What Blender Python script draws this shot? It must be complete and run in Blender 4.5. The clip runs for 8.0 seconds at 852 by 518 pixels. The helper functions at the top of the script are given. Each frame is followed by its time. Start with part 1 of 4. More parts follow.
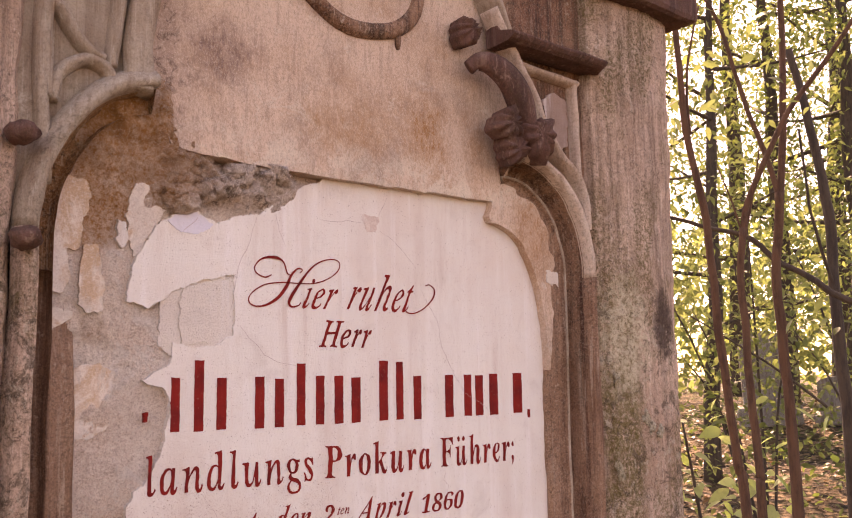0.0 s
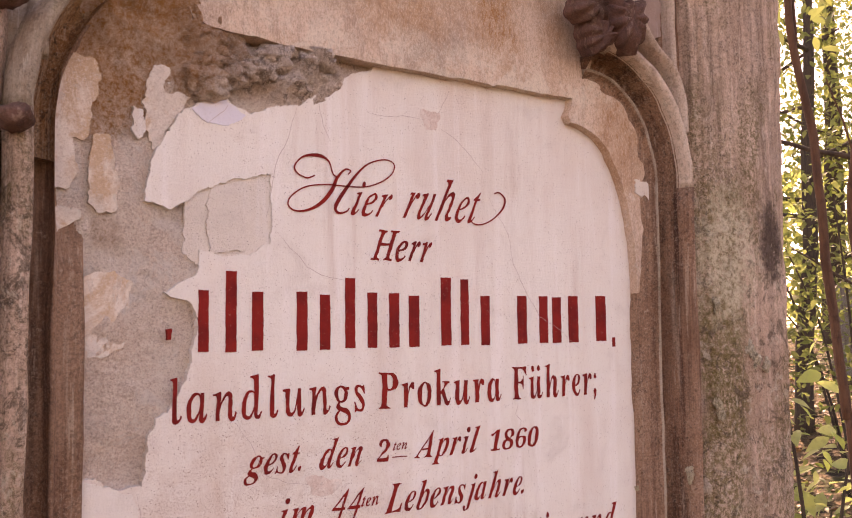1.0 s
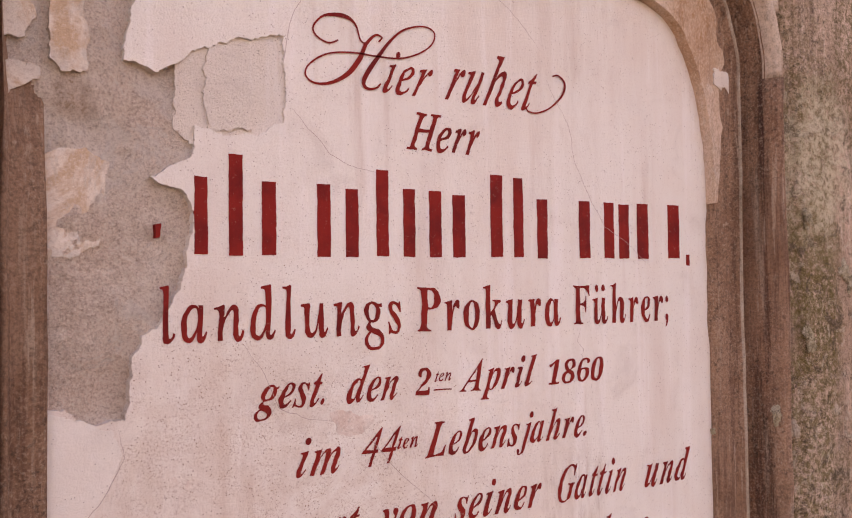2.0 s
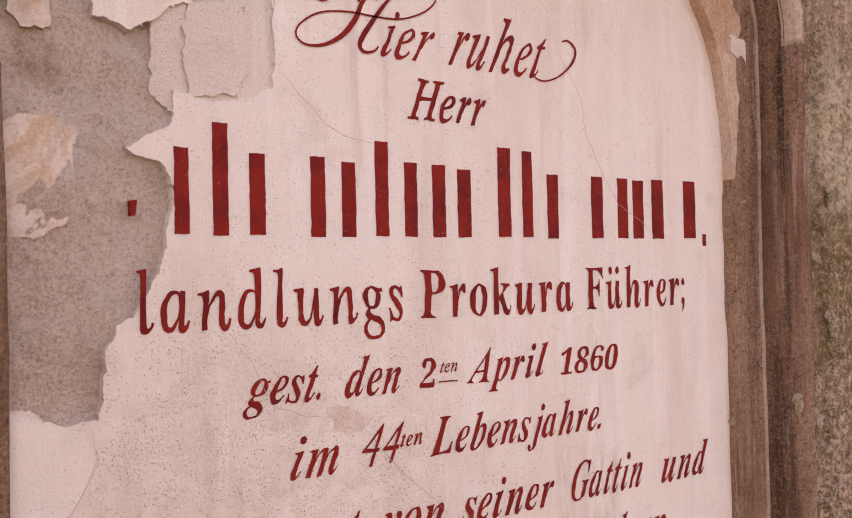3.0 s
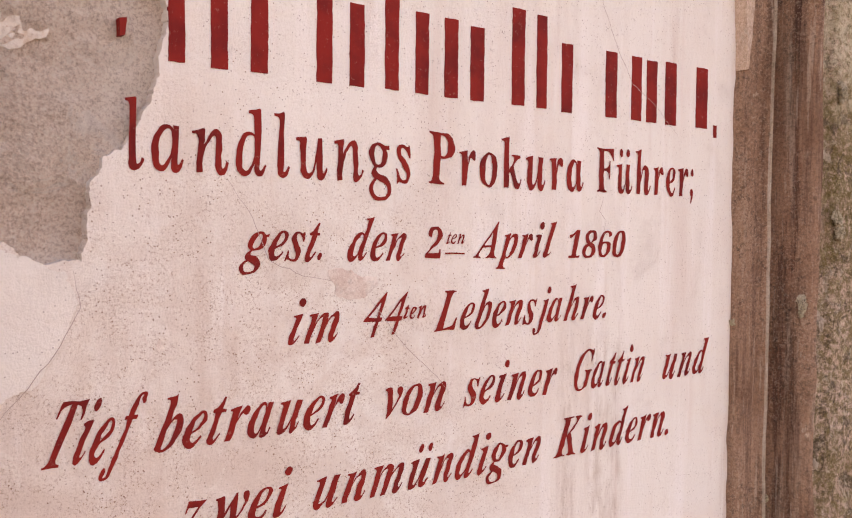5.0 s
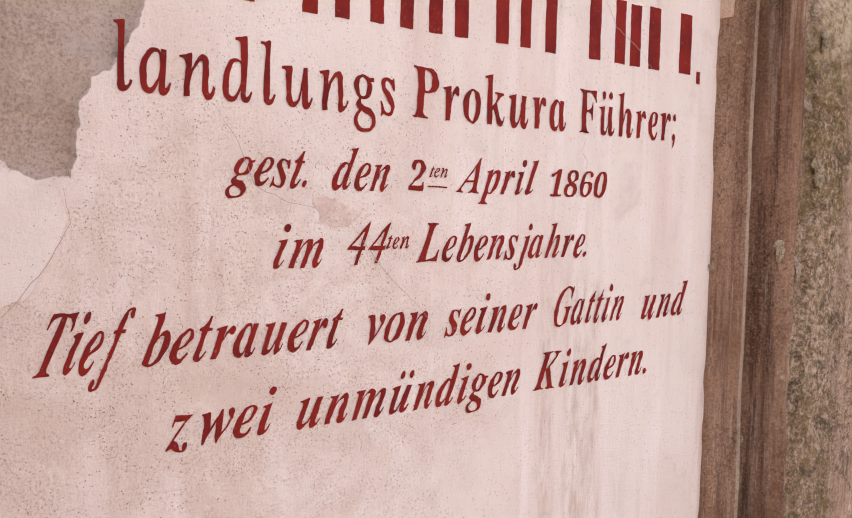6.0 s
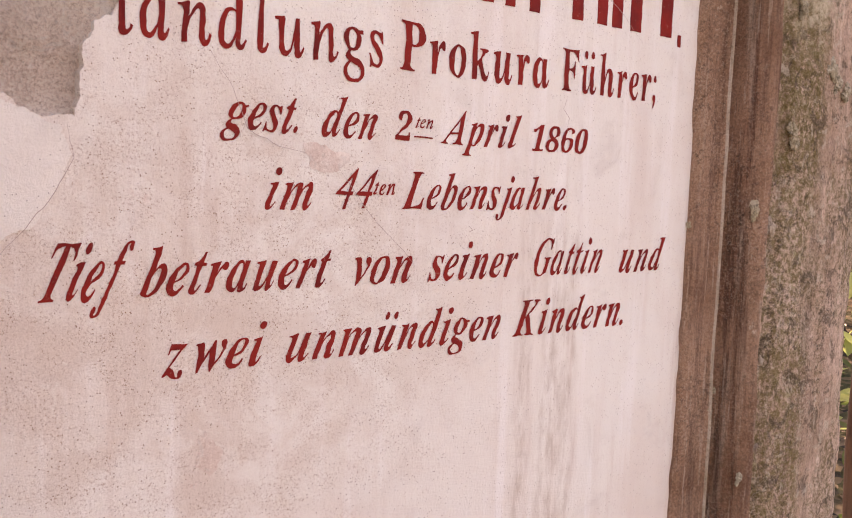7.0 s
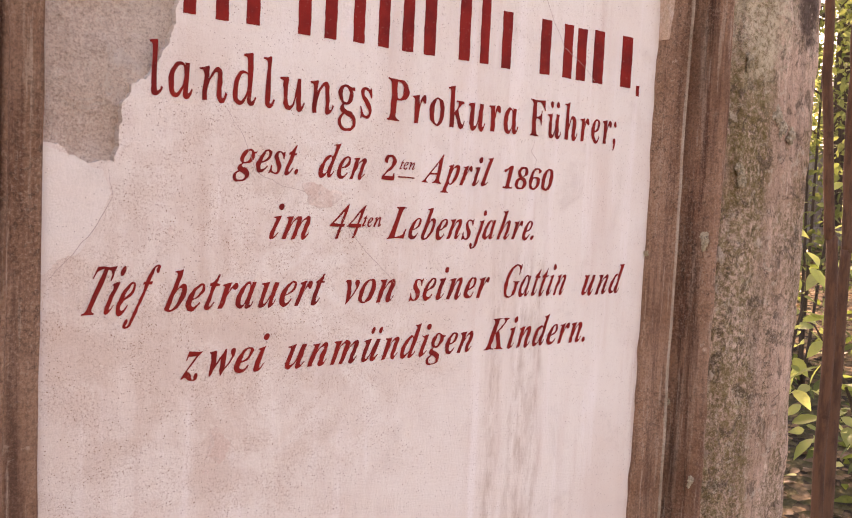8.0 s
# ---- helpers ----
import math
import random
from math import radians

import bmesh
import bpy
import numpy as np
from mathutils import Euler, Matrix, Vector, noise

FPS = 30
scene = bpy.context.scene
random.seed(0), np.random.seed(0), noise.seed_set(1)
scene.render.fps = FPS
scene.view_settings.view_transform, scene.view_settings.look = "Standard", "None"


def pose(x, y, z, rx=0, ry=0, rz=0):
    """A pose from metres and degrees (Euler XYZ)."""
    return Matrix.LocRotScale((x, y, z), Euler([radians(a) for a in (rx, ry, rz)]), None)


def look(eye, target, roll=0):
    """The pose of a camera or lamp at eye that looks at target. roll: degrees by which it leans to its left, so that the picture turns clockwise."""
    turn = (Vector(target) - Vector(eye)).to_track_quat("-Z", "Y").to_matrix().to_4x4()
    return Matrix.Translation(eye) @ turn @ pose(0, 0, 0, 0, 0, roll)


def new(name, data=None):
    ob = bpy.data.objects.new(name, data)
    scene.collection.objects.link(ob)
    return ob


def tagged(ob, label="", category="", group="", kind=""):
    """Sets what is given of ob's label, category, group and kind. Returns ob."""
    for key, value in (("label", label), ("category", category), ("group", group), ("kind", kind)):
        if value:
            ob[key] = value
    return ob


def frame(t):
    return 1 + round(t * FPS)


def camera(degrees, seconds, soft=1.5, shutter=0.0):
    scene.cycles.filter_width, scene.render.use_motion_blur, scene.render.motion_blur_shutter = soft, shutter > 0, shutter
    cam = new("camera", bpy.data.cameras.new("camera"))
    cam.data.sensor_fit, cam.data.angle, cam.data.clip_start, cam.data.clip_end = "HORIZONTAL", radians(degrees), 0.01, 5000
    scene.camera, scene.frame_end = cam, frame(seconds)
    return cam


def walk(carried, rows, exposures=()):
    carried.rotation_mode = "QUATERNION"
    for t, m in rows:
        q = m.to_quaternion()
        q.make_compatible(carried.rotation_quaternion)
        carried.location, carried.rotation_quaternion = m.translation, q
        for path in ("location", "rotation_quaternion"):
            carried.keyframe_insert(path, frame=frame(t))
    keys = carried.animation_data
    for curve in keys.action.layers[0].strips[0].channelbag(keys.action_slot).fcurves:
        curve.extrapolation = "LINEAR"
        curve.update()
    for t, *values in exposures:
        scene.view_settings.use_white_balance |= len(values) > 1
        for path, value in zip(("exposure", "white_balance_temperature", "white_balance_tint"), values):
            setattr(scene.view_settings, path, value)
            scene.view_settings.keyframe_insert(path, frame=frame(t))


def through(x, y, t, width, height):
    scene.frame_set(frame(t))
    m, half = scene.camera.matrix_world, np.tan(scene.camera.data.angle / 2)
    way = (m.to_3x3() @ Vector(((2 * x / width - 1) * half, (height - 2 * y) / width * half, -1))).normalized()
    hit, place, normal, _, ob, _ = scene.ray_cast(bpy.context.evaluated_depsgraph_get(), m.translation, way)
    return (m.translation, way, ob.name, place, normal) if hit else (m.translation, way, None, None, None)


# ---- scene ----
cam = camera(51.0, 8.0, 1.1)
PATH = [
    (0, (-0.43, -1.099, 1.509), (0.838, 0.425, 1.774), -0.9),
    (0.5, (-0.343, -1.062, 1.485), (0.826, 0.548, 1.686), -0.5),
    (1, (-0.301, -0.963, 1.469), (0.833, 0.677, 1.625), -0.6),
    (1.5, (-0.254, -0.843, 1.426), (0.864, 0.813, 1.518), -0.7),
    (3, (-0.189, -0.687, 1.407), (0.967, 0.944, 1.45), -1.2),
    (3.5, (-0.188, -0.657, 1.4), (0.996, 0.954, 1.427), -1.1),
    (4, (-0.185, -0.635, 1.378), (1.021, 0.96, 1.391), -0.8),
    (4.5, (-0.193, -0.614, 1.349), (1.03, 0.969, 1.33), -0.1),
    (5, (-0.191, -0.611, 1.329), (1.043, 0.961, 1.264), 0.6),
    (6.5, (-0.201, -0.654, 1.28), (1.043, 0.904, 1.121), 1.6),
    (7, (-0.213, -0.676, 1.27), (1.034, 0.877, 1.089), 2.1),
    (7.5, (-0.242, -0.727, 1.275), (1.002, 0.829, 1.097), 2.5),
    (8, (-0.28, -0.798, 1.29), (0.962, 0.763, 1.147), 2.8),
]
walk(cam, [(t, look(eye, target, roll)) for t, eye, target, roll in PATH], [(0, 1.78, 10300, 47), (1.5, 1.78, 10300, 48), (3.5, 1.92, 10800, 45), (4.5, 2.08, 10500, 40), (6.5, 2.08, 10000, 40), (8, 2.00, 10000, 41)])


import functools
from mathutils.geometry import tessellate_polygon

# ---- light ----
SUN_DIR = Vector((0.72, 0.66, 0.80)).normalized()      # towards the sun: behind the monument, high over the wood
world = bpy.data.worlds.new("sky")
scene.world = world
world.use_nodes = True
wn = world.node_tree.nodes
sky = wn.new("ShaderNodeTexSky")
sky.sky_type = "NISHITA"
sky.sun_disc = False
sky.sun_elevation = math.asin(SUN_DIR.z)
sky.sun_rotation = math.atan2(SUN_DIR.x, SUN_DIR.y)
world.node_tree.links.new(sky.outputs[0], wn["Background"].inputs[0])
wn["Background"].inputs[1].default_value = 0.15
sun = new("sun", bpy.data.lights.new("sun", "SUN"))
sun.data.energy, sun.data.angle, sun.data.color = 5.0, radians(0.6), (1.0, 0.93, 0.80)
sun.matrix_world = look((20 * SUN_DIR.x, 20 * SUN_DIR.y, 20 * SUN_DIR.z), (0, 0, 0))


# ---- materials ----
class Mat:
    """A small builder of node materials in object space."""

    def __init__(self, name, rough=0.9):
        self.m = bpy.data.materials.new(name)
        self.m.use_nodes = True
        self.t = self.m.node_tree
        self.b = self.t.nodes["Principled BSDF"]
        self.b.inputs["Roughness"].default_value = rough
        self.b.inputs["Specular IOR Level"].default_value = 0.25
        self.co = self.node("ShaderNodeNewGeometry").outputs["Position"]

    def node(self, kind, **values):
        n = self.t.nodes.new(kind)
        for key, value in values.items():
            n.inputs[key.replace("_", " ")].default_value = value
        return n

    def link(self, a, b):
        self.t.links.new(a, b)

    def stretch(self, sx, sy, sz, at=(0, 0, 0)):
        n = self.node("ShaderNodeMapping")
        n.inputs["Scale"].default_value = (sx, sy, sz)
        n.inputs["Location"].default_value = at
        self.link(self.co, n.inputs["Vector"])
        return n.outputs[0]

    def noise(self, scale, detail=6.0, rough=0.6, co=None, distort=0.0):
        n = self.node("ShaderNodeTexNoise", Scale=scale, Detail=detail, Roughness=rough, Distortion=distort)
        self.link(co or self.co, n.inputs["Vector"])
        return n.outputs["Fac"]

    def cells(self, scale, co=None):
        n = self.node("ShaderNodeTexVoronoi", Scale=scale)
        self.link(co or self.co, n.inputs["Vector"])
        return n.outputs["Distance"]

    def ramp(self, fac, a, b, va=0.0, vb=1.0):
        n = self.node("ShaderNodeMapRange")
        n.interpolation_type = "SMOOTHSTEP"
        for key, value in (("From Min", a), ("From Max", b), ("To Min", va), ("To Max", vb)):
            n.inputs[key].default_value = value
        self.link(fac, n.inputs["Value"])
        return n.outputs[0]

    def times(self, a, b, op="MULTIPLY"):
        n = self.node("ShaderNodeMath")
        n.operation = op
        for slot, v in zip(n.inputs, (a, b)):
            if isinstance(v, (int, float)):
                slot.default_value = v
            else:
                self.link(v, slot)
        return n.outputs[0]

    def mix(self, fac, a, b):
        n = self.node("ShaderNodeMix")
        n.data_type = "RGBA"
        for slot, v in ((n.inputs[0], fac), (n.inputs[6], a), (n.inputs[7], b)):
            if isinstance(v, (int, float)):
                slot.default_value = v
            elif isinstance(v, tuple):
                slot.default_value = (*v, 1)
            else:
                self.link(v, slot)
        return n.outputs[2]

    def colour(self, c):
        if isinstance(c, tuple):
            self.b.inputs["Base Color"].default_value = (*c, 1)
        else:
            self.link(c, self.b.inputs["Base Color"])

    def bump(self, height, strength, distance):
        n = self.node("ShaderNodeBump", Strength=strength, Distance=distance)
        self.link(height, n.inputs["Height"])
        self.link(n.outputs[0], self.b.inputs["Normal"])


def mat_plaster(name, base, stain, speck, dark=0.55, streaks=True):
    """Painted lime plaster: faint stains, pores and dust."""
    k = Mat(name, 0.75)
    c = k.mix(k.ramp(k.noise(3.1, 5, 0.6), 0.42, 0.72), base, stain)
    c = k.mix(k.times(k.ramp(k.noise(14, 8, 0.7, distort=0.6), 0.52, 0.75), 0.5), c, tuple(v * 0.80 for v in stain))
    if streaks:
        st = k.ramp(k.noise(1.0, 6, 0.62, co=k.stretch(26, 4, 2.2)), 0.56, 0.74)
        c = k.mix(k.times(st, 0.46), c, (0.55, 0.37, 0.29))
        wash = k.ramp(k.noise(1.0, 5, 0.6, co=k.stretch(9, 4, 1.1, (4, 1, 2))), 0.46, 0.66)
        c = k.mix(k.times(wash, 0.42), c, (0.66, 0.50, 0.42))
        pale = k.ramp(k.noise(1.0, 6, 0.62, co=k.stretch(40, 4, 2.6, (7, 3, 5))), 0.52, 0.68)
        c = k.mix(k.times(pale, 0.55), c, (0.88, 0.83, 0.79))
    dirt = k.ramp(k.noise(120, 4, 0.75), 0.60, 0.78)
    zone = k.ramp(k.noise(5.5, 4, 0.6, co=k.stretch(1, 1, 1, (3, 1, 7))), 0.40, 0.62)
    c = k.mix(k.times(k.times(dirt, zone), speck), c, (0.36, 0.27, 0.23))
    pores = k.ramp(k.cells(210), 0.055, 0.16, 1.0, 0.0)
    some = k.ramp(k.noise(9, 3, 0.6, co=k.stretch(1, 1, 1, (8, 2, 1))), 0.36, 0.54)
    c = k.mix(k.times(k.times(k.times(pores, k.ramp(k.noise(75, 2, 0.5), 0.46, 0.52)), some), speck), c, (0.22, 0.14, 0.11))
    if streaks:
        far = k.node("ShaderNodeVectorMath")
        far.operation = "DISTANCE"
        far.inputs[1].default_value = (0.11, 0.0, 1.14)
        k.link(k.co, far.inputs[0])
        near = k.ramp(k.times(far.outputs["Value"], k.times(k.noise(9, 6, 0.7), 0.34), "ADD"), 0.27, 0.56, 1.0, 0.0)
        c = k.mix(k.times(k.times(near, k.ramp(k.noise(16, 6, 0.7, distort=0.6), 0.38, 0.60, 0.25, 1.0)), 0.50), c, (0.62, 0.465, 0.375))
        c = k.mix(k.times(k.ramp(k.noise(24, 7, 0.75, co=k.stretch(1, 1, 1, (6, 1, 2)), distort=1.2), 0.56, 0.62), k.times(near, 0.55)), c, (0.78, 0.70, 0.62))
        grit = k.times(k.ramp(k.noise(420, 4, 0.9), 0.52, 0.59), k.ramp(k.noise(26, 6, 0.78), 0.40, 0.57))
        c = k.mix(k.times(k.times(grit, k.ramp(near, 0.0, 1.0, 0.2, 1.0)), 0.68), c, (0.38, 0.215, 0.14))
        dots = k.times(k.ramp(k.cells(300, k.stretch(1, 1, 1, (2, 7, 3))), 0.12, 0.22, 1.0, 0.0), k.ramp(k.noise(70, 3, 0.6, co=k.stretch(1, 1, 1, (5, 5, 1))), 0.47, 0.52))
        c = k.mix(k.times(k.times(dots, k.ramp(k.noise(11, 4, 0.6, co=k.stretch(1, 1, 1, (1, 8, 6))), 0.40, 0.52)), k.ramp(near, 0.0, 0.6, 0.55, 0.95)), c, (0.26, 0.13, 0.085))
        for px, wide in ((0.517, 0.036), (0.470, 0.020), (0.546, 0.014)):
            sep = k.node("ShaderNodeSeparateXYZ")
            k.link(k.stretch(1, 1, 1, (0, 0, 0)), sep.inputs[0])
            wav = k.times(sep.outputs["X"], k.times(k.noise(13, 4, 0.6), 0.03), "ADD")
            band = k.ramp(k.times(k.times(wav, px + 0.015, "SUBTRACT"), 0.0, "ADD"), -wide, 0.0)
            band2 = k.ramp(k.times(wav, px + 0.015, "SUBTRACT"), 0.0, wide, 1.0, 0.0)
            tall = k.ramp(sep.outputs["Z"], 1.16, 1.26, 1.0, 0.25)
            grain = k.ramp(k.noise(1.0, 7, 0.7, co=k.stretch(85, 60, 20)), 0.38, 0.66)
            c = k.mix(k.times(k.times(k.times(band, band2), tall), k.times(grain, 0.46)), c, (0.38, 0.235, 0.145))
    k.colour(c)
    k.bump(k.times(k.times(k.noise(60, 8, 0.7), k.noise(300, 4, 0.8), "ADD"), k.times(k.noise(9, 4, 0.6), 2.0), "ADD"), dark, 0.0034)
    return k.m


def mat_render():
    """Bare sandy render: fine grit in several tones, rust-brown clouds under the arch, remains of limewash."""
    k = Mat("bare_sandy_render", 0.95)
    k.b.inputs["Specular IOR Level"].default_value = 0.2
    c = k.mix(k.ramp(k.noise(7, 6, 0.65), 0.36, 0.64), (0.84, 0.63, 0.50), (0.90, 0.75, 0.63))
    c = k.mix(k.times(k.ramp(k.noise(13, 6, 0.7, distort=0.8), 0.50, 0.64), 0.32), c, (0.60, 0.40, 0.29))
    sep = k.node("ShaderNodeSeparateXYZ")
    k.link(k.co, sep.inputs[0])
    sand = k.noise(480, 3, 0.7)
    c = k.mix(k.times(k.ramp(sand, 0.51, 0.62), 0.36), c, (0.36, 0.21, 0.14))
    c = k.mix(k.times(k.ramp(sand, 0.50, 0.38), 0.75), c, (0.90, 0.765, 0.65))
    high = k.ramp(k.times(sep.outputs["Z"], k.times(k.noise(9, 5, 0.65), 0.26), "ADD"), 1.890, 1.970)
    high = k.times(high, k.ramp(k.times(sep.outputs["X"], k.times(k.noise(24, 6, 0.7), 0.10), "ADD"), 0.02, 0.10, 1.0, 0.0))
    mauve = k.times(k.ramp(k.times(sep.outputs["X"], k.times(k.noise(17, 6, 0.7), 0.10), "ADD"), 0.03, 0.10), k.ramp(sep.outputs["Z"], 1.725, 1.755))
    c = k.mix(k.times(mauve, 0.7), c, (0.54, 0.385, 0.30))
    # dark mottles paint crevice shade into the crumbled render under the ledge
    c = k.mix(k.times(k.times(mauve, k.ramp(k.noise(46, 7, 0.78, distort=1.0), 0.50, 0.60)), 0.75), c, (0.145, 0.085, 0.065))
    c = k.mix(k.times(high, 0.85), c, (0.50, 0.225, 0.075))
    c = k.mix(k.times(k.times(high, k.ramp(k.noise(19, 6, 0.7, co=k.stretch(1, 1, 1, (2, 6, 1))), 0.48, 0.60)), 0.85), c, (0.17, 0.085, 0.045))
    bald = k.ramp(k.noise(15, 7, 0.72, co=k.stretch(1, 1, 1, (9, 2, 4)), distort=1.4), 0.555, 0.61)
    bare = k.ramp(mauve, 0.0, 1.0, 1.0, 0.25)
    c = k.mix(k.times(k.times(bald, bare), 0.7), c, (0.82, 0.71, 0.62))
    wash = k.ramp(k.noise(6.5, 7, 0.7, co=k.stretch(1, 1, 1, (3, 5, 8)), distort=0.8), 0.52, 0.60)
    c = k.mix(k.times(k.times(wash, bare), 0.6), c, (0.84, 0.745, 0.665))
    g = k.noise(300, 5, 0.85)
    c = k.mix(k.times(k.ramp(g, 0.525, 0.60), 0.36), c, (0.33, 0.18, 0.115))
    c = k.mix(k.times(k.ramp(g, 0.475, 0.41), 0.62), c, (0.88, 0.765, 0.65))
    c = k.mix(k.times(k.ramp(k.noise(70, 6, 0.8, distort=1.0), 0.57, 0.64), 0.22), c, (0.33, 0.18, 0.115))
    for px, pz, size, amount in ((-0.055, 1.835, 0.150, 0.95), (-0.040, 1.715, 0.055, 0.9), (0.05, 1.80, 0.08, 0.6), (-0.045, 1.575, 0.022, 0.5)):
        far = k.node("ShaderNodeVectorMath")
        far.operation = "LENGTH"
        k.link(k.stretch(1 / size, 0.0, 1 / size, (-px / size, 0, -pz / size)), far.inputs[0])
        edge = k.ramp(k.times(far.outputs["Value"], k.times(k.noise(22, 7, 0.75, distort=0.7), 1.8), "ADD"), 1.35, 2.0, 1.0, 0.0)
        c = k.mix(k.times(k.times(edge, k.ramp(k.noise(190, 5, 0.8), 0.36, 0.56, 1.0, 0.45)), amount), c, (0.40, 0.165, 0.045))
    k.colour(c)
    k.bump(k.times(k.noise(85, 8, 0.78), k.times(g, 0.6), "ADD"), 1.0, 0.006)
    return k.m


def mat_fragment(name, base, rust):
    """Old undercoat hanging in flakes: cream with rust clouds, grit and thin dirty patches."""
    k = Mat(name, 0.92)
    k.b.inputs["Specular IOR Level"].default_value = 0.2
    c = k.mix(k.ramp(k.noise(8, 6, 0.65), 0.40, 0.62), base, tuple(v * 0.84 for v in base))
    c = k.mix(k.times(k.ramp(k.noise(13, 7, 0.72, co=k.stretch(1, 1, 0.6, (2, 3, 5)), distort=0.9), 0.47, 0.60), 0.75), c, rust)
    c = k.mix(k.times(k.ramp(k.noise(33, 7, 0.75, distort=1.2), 0.53, 0.60), 0.50), c, tuple(v * 0.72 for v in base))
    grit = k.noise(330, 5, 0.85)
    c = k.mix(k.times(k.ramp(grit, 0.53, 0.61), 0.35), c, (0.38, 0.22, 0.14))
    c = k.mix(k.times(k.ramp(grit, 0.46, 0.39), 0.5), c, (0.86, 0.77, 0.68))
    k.colour(c)
    k.bump(k.times(k.noise(60, 8, 0.75), k.times(grit, 0.5), "ADD"), 0.7, 0.004)
    return k.m


def mat_stone(name, base, warm, moss, lichen, moss_amount=0.5, streak=(0.10, 0.055, 0.04), streak_amount=0.6, speck=0.72, band=None, spot=None, crust=None):
    """Weathered sandstone with streaks of soot, moss and pale lichen."""
    k = Mat(name, 0.92)
    k.b.inputs["Specular IOR Level"].default_value = 0.2
    c = k.mix(k.ramp(k.noise(6, 6, 0.65), 0.36, 0.66), base, warm)
    st = k.ramp(k.noise(1.0, 7, 0.68, co=k.stretch(38, 30, 2.6)), 0.46, 0.66)
    c = k.mix(k.times(st, streak_amount), c, streak)
    st2 = k.ramp(k.noise(1.0, 7, 0.72, co=k.stretch(125, 90, 5.5, (1, 2, 6))), 0.50, 0.63)
    c = k.mix(k.times(st2, streak_amount * 0.8), c, tuple(v * 1.5 for v in streak))
    thin = k.ramp(k.noise(1.0, 6, 0.7, co=k.stretch(150, 110, 7, (9, 3, 2))), 0.56, 0.66)
    c = k.mix(k.times(thin, 0.45), c, lichen)
    pale = k.ramp(k.noise(1.0, 6, 0.65, co=k.stretch(46, 40, 3.0, (2, 5, 9))), 0.56, 0.72)
    c = k.mix(k.times(pale, 0.45), c, lichen)
    g = k.noise(150, 6, 0.8)
    where = k.ramp(k.noise(5.0, 5, 0.62, co=k.stretch(2.2, 2, 0.8, (1, 4, 3))), 0.44, 0.62)
    c = k.mix(k.times(k.times(where, k.ramp(g, 0.40, 0.58)), moss_amount), c, moss)
    patchy = k.ramp(k.noise(8, 4, 0.6, co=k.stretch(1, 1, 0.6, (3, 8, 5))), 0.36, 0.60, 0.25, 1.0)
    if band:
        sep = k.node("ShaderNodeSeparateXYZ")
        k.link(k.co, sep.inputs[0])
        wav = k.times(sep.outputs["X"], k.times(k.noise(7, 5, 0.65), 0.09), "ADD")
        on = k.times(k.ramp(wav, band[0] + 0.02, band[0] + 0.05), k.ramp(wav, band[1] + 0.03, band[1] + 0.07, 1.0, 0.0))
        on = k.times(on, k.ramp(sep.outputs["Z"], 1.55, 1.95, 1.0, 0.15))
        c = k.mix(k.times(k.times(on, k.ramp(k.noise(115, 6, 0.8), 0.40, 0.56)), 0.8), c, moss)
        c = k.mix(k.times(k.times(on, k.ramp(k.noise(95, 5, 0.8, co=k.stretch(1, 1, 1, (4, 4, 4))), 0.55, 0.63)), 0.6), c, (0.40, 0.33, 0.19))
    if crust:
        sepz = k.node("ShaderNodeSeparateXYZ")
        k.link(k.co, sepz.inputs[0])
        zone = k.ramp(k.times(sepz.outputs["Z"], k.times(k.noise(12, 4, 0.6), 0.12), "ADD"), 1.68, 1.78, 1.0, 0.2)
        c = k.mix(k.times(k.times(k.ramp(k.noise(30, 7, 0.78, distort=0.8), 0.52, 0.60), zone), 0.72), c, (0.085, 0.058, 0.036))
        c = k.mix(k.times(k.times(k.ramp(k.noise(44, 6, 0.75, co=k.stretch(1, 1, 1, (5, 9, 2)), distort=0.6), 0.56, 0.63), zone), 0.6), c, (0.56, 0.47, 0.36))
    fine_g = k.noise(330, 4, 0.8)
    c = k.mix(k.times(k.times(k.ramp(g, 0.515, 0.61), patchy), speck), c, (0.040, 0.028, 0.020))
    c = k.mix(k.times(k.ramp(fine_g, 0.50, 0.60), speck * 0.55), c, (0.055, 0.036, 0.026))
    c = k.mix(k.times(k.times(k.ramp(fine_g, 0.47, 0.40), patchy), speck * 0.5), c, lichen)
    for place, tone, amount in ((spot, (0.055, 0.032, 0.027), 0.82), (crust, (0.62, 0.53, 0.38), 0.75)):
        if place:
            far = k.node("ShaderNodeVectorMath")
            far.operation = "LENGTH"
            px, pz, rx, rz = place
            k.link(k.stretch(1 / rx, 0.0, 1 / rz, (-px / rx, 0, -pz / rz)), far.inputs[0])
            edge = k.times(far.outputs["Value"], k.times(k.noise(38, 6, 0.75), 1.6), "ADD")
            c = k.mix(k.times(k.times(k.ramp(edge, 1.25, 1.95, 1.0, 0.0), k.ramp(k.noise(120, 6, 0.8), 0.42, 0.58, 1.0 if place is spot else 0.15, 1.0)), amount), c, tone)
    spots = k.times(k.ramp(k.noise(42, 5, 0.7), 0.60, 0.70), k.ramp(k.noise(5, 3, 0.6), 0.46, 0.6))
    c = k.mix(k.times(spots, 0.7), c, lichen)
    k.colour(c)
    k.bump(k.times(k.noise(75, 9, 0.75), k.times(k.noise(13, 5, 0.6), 1.3), "ADD"), 1.0, 0.005)
    return k.m


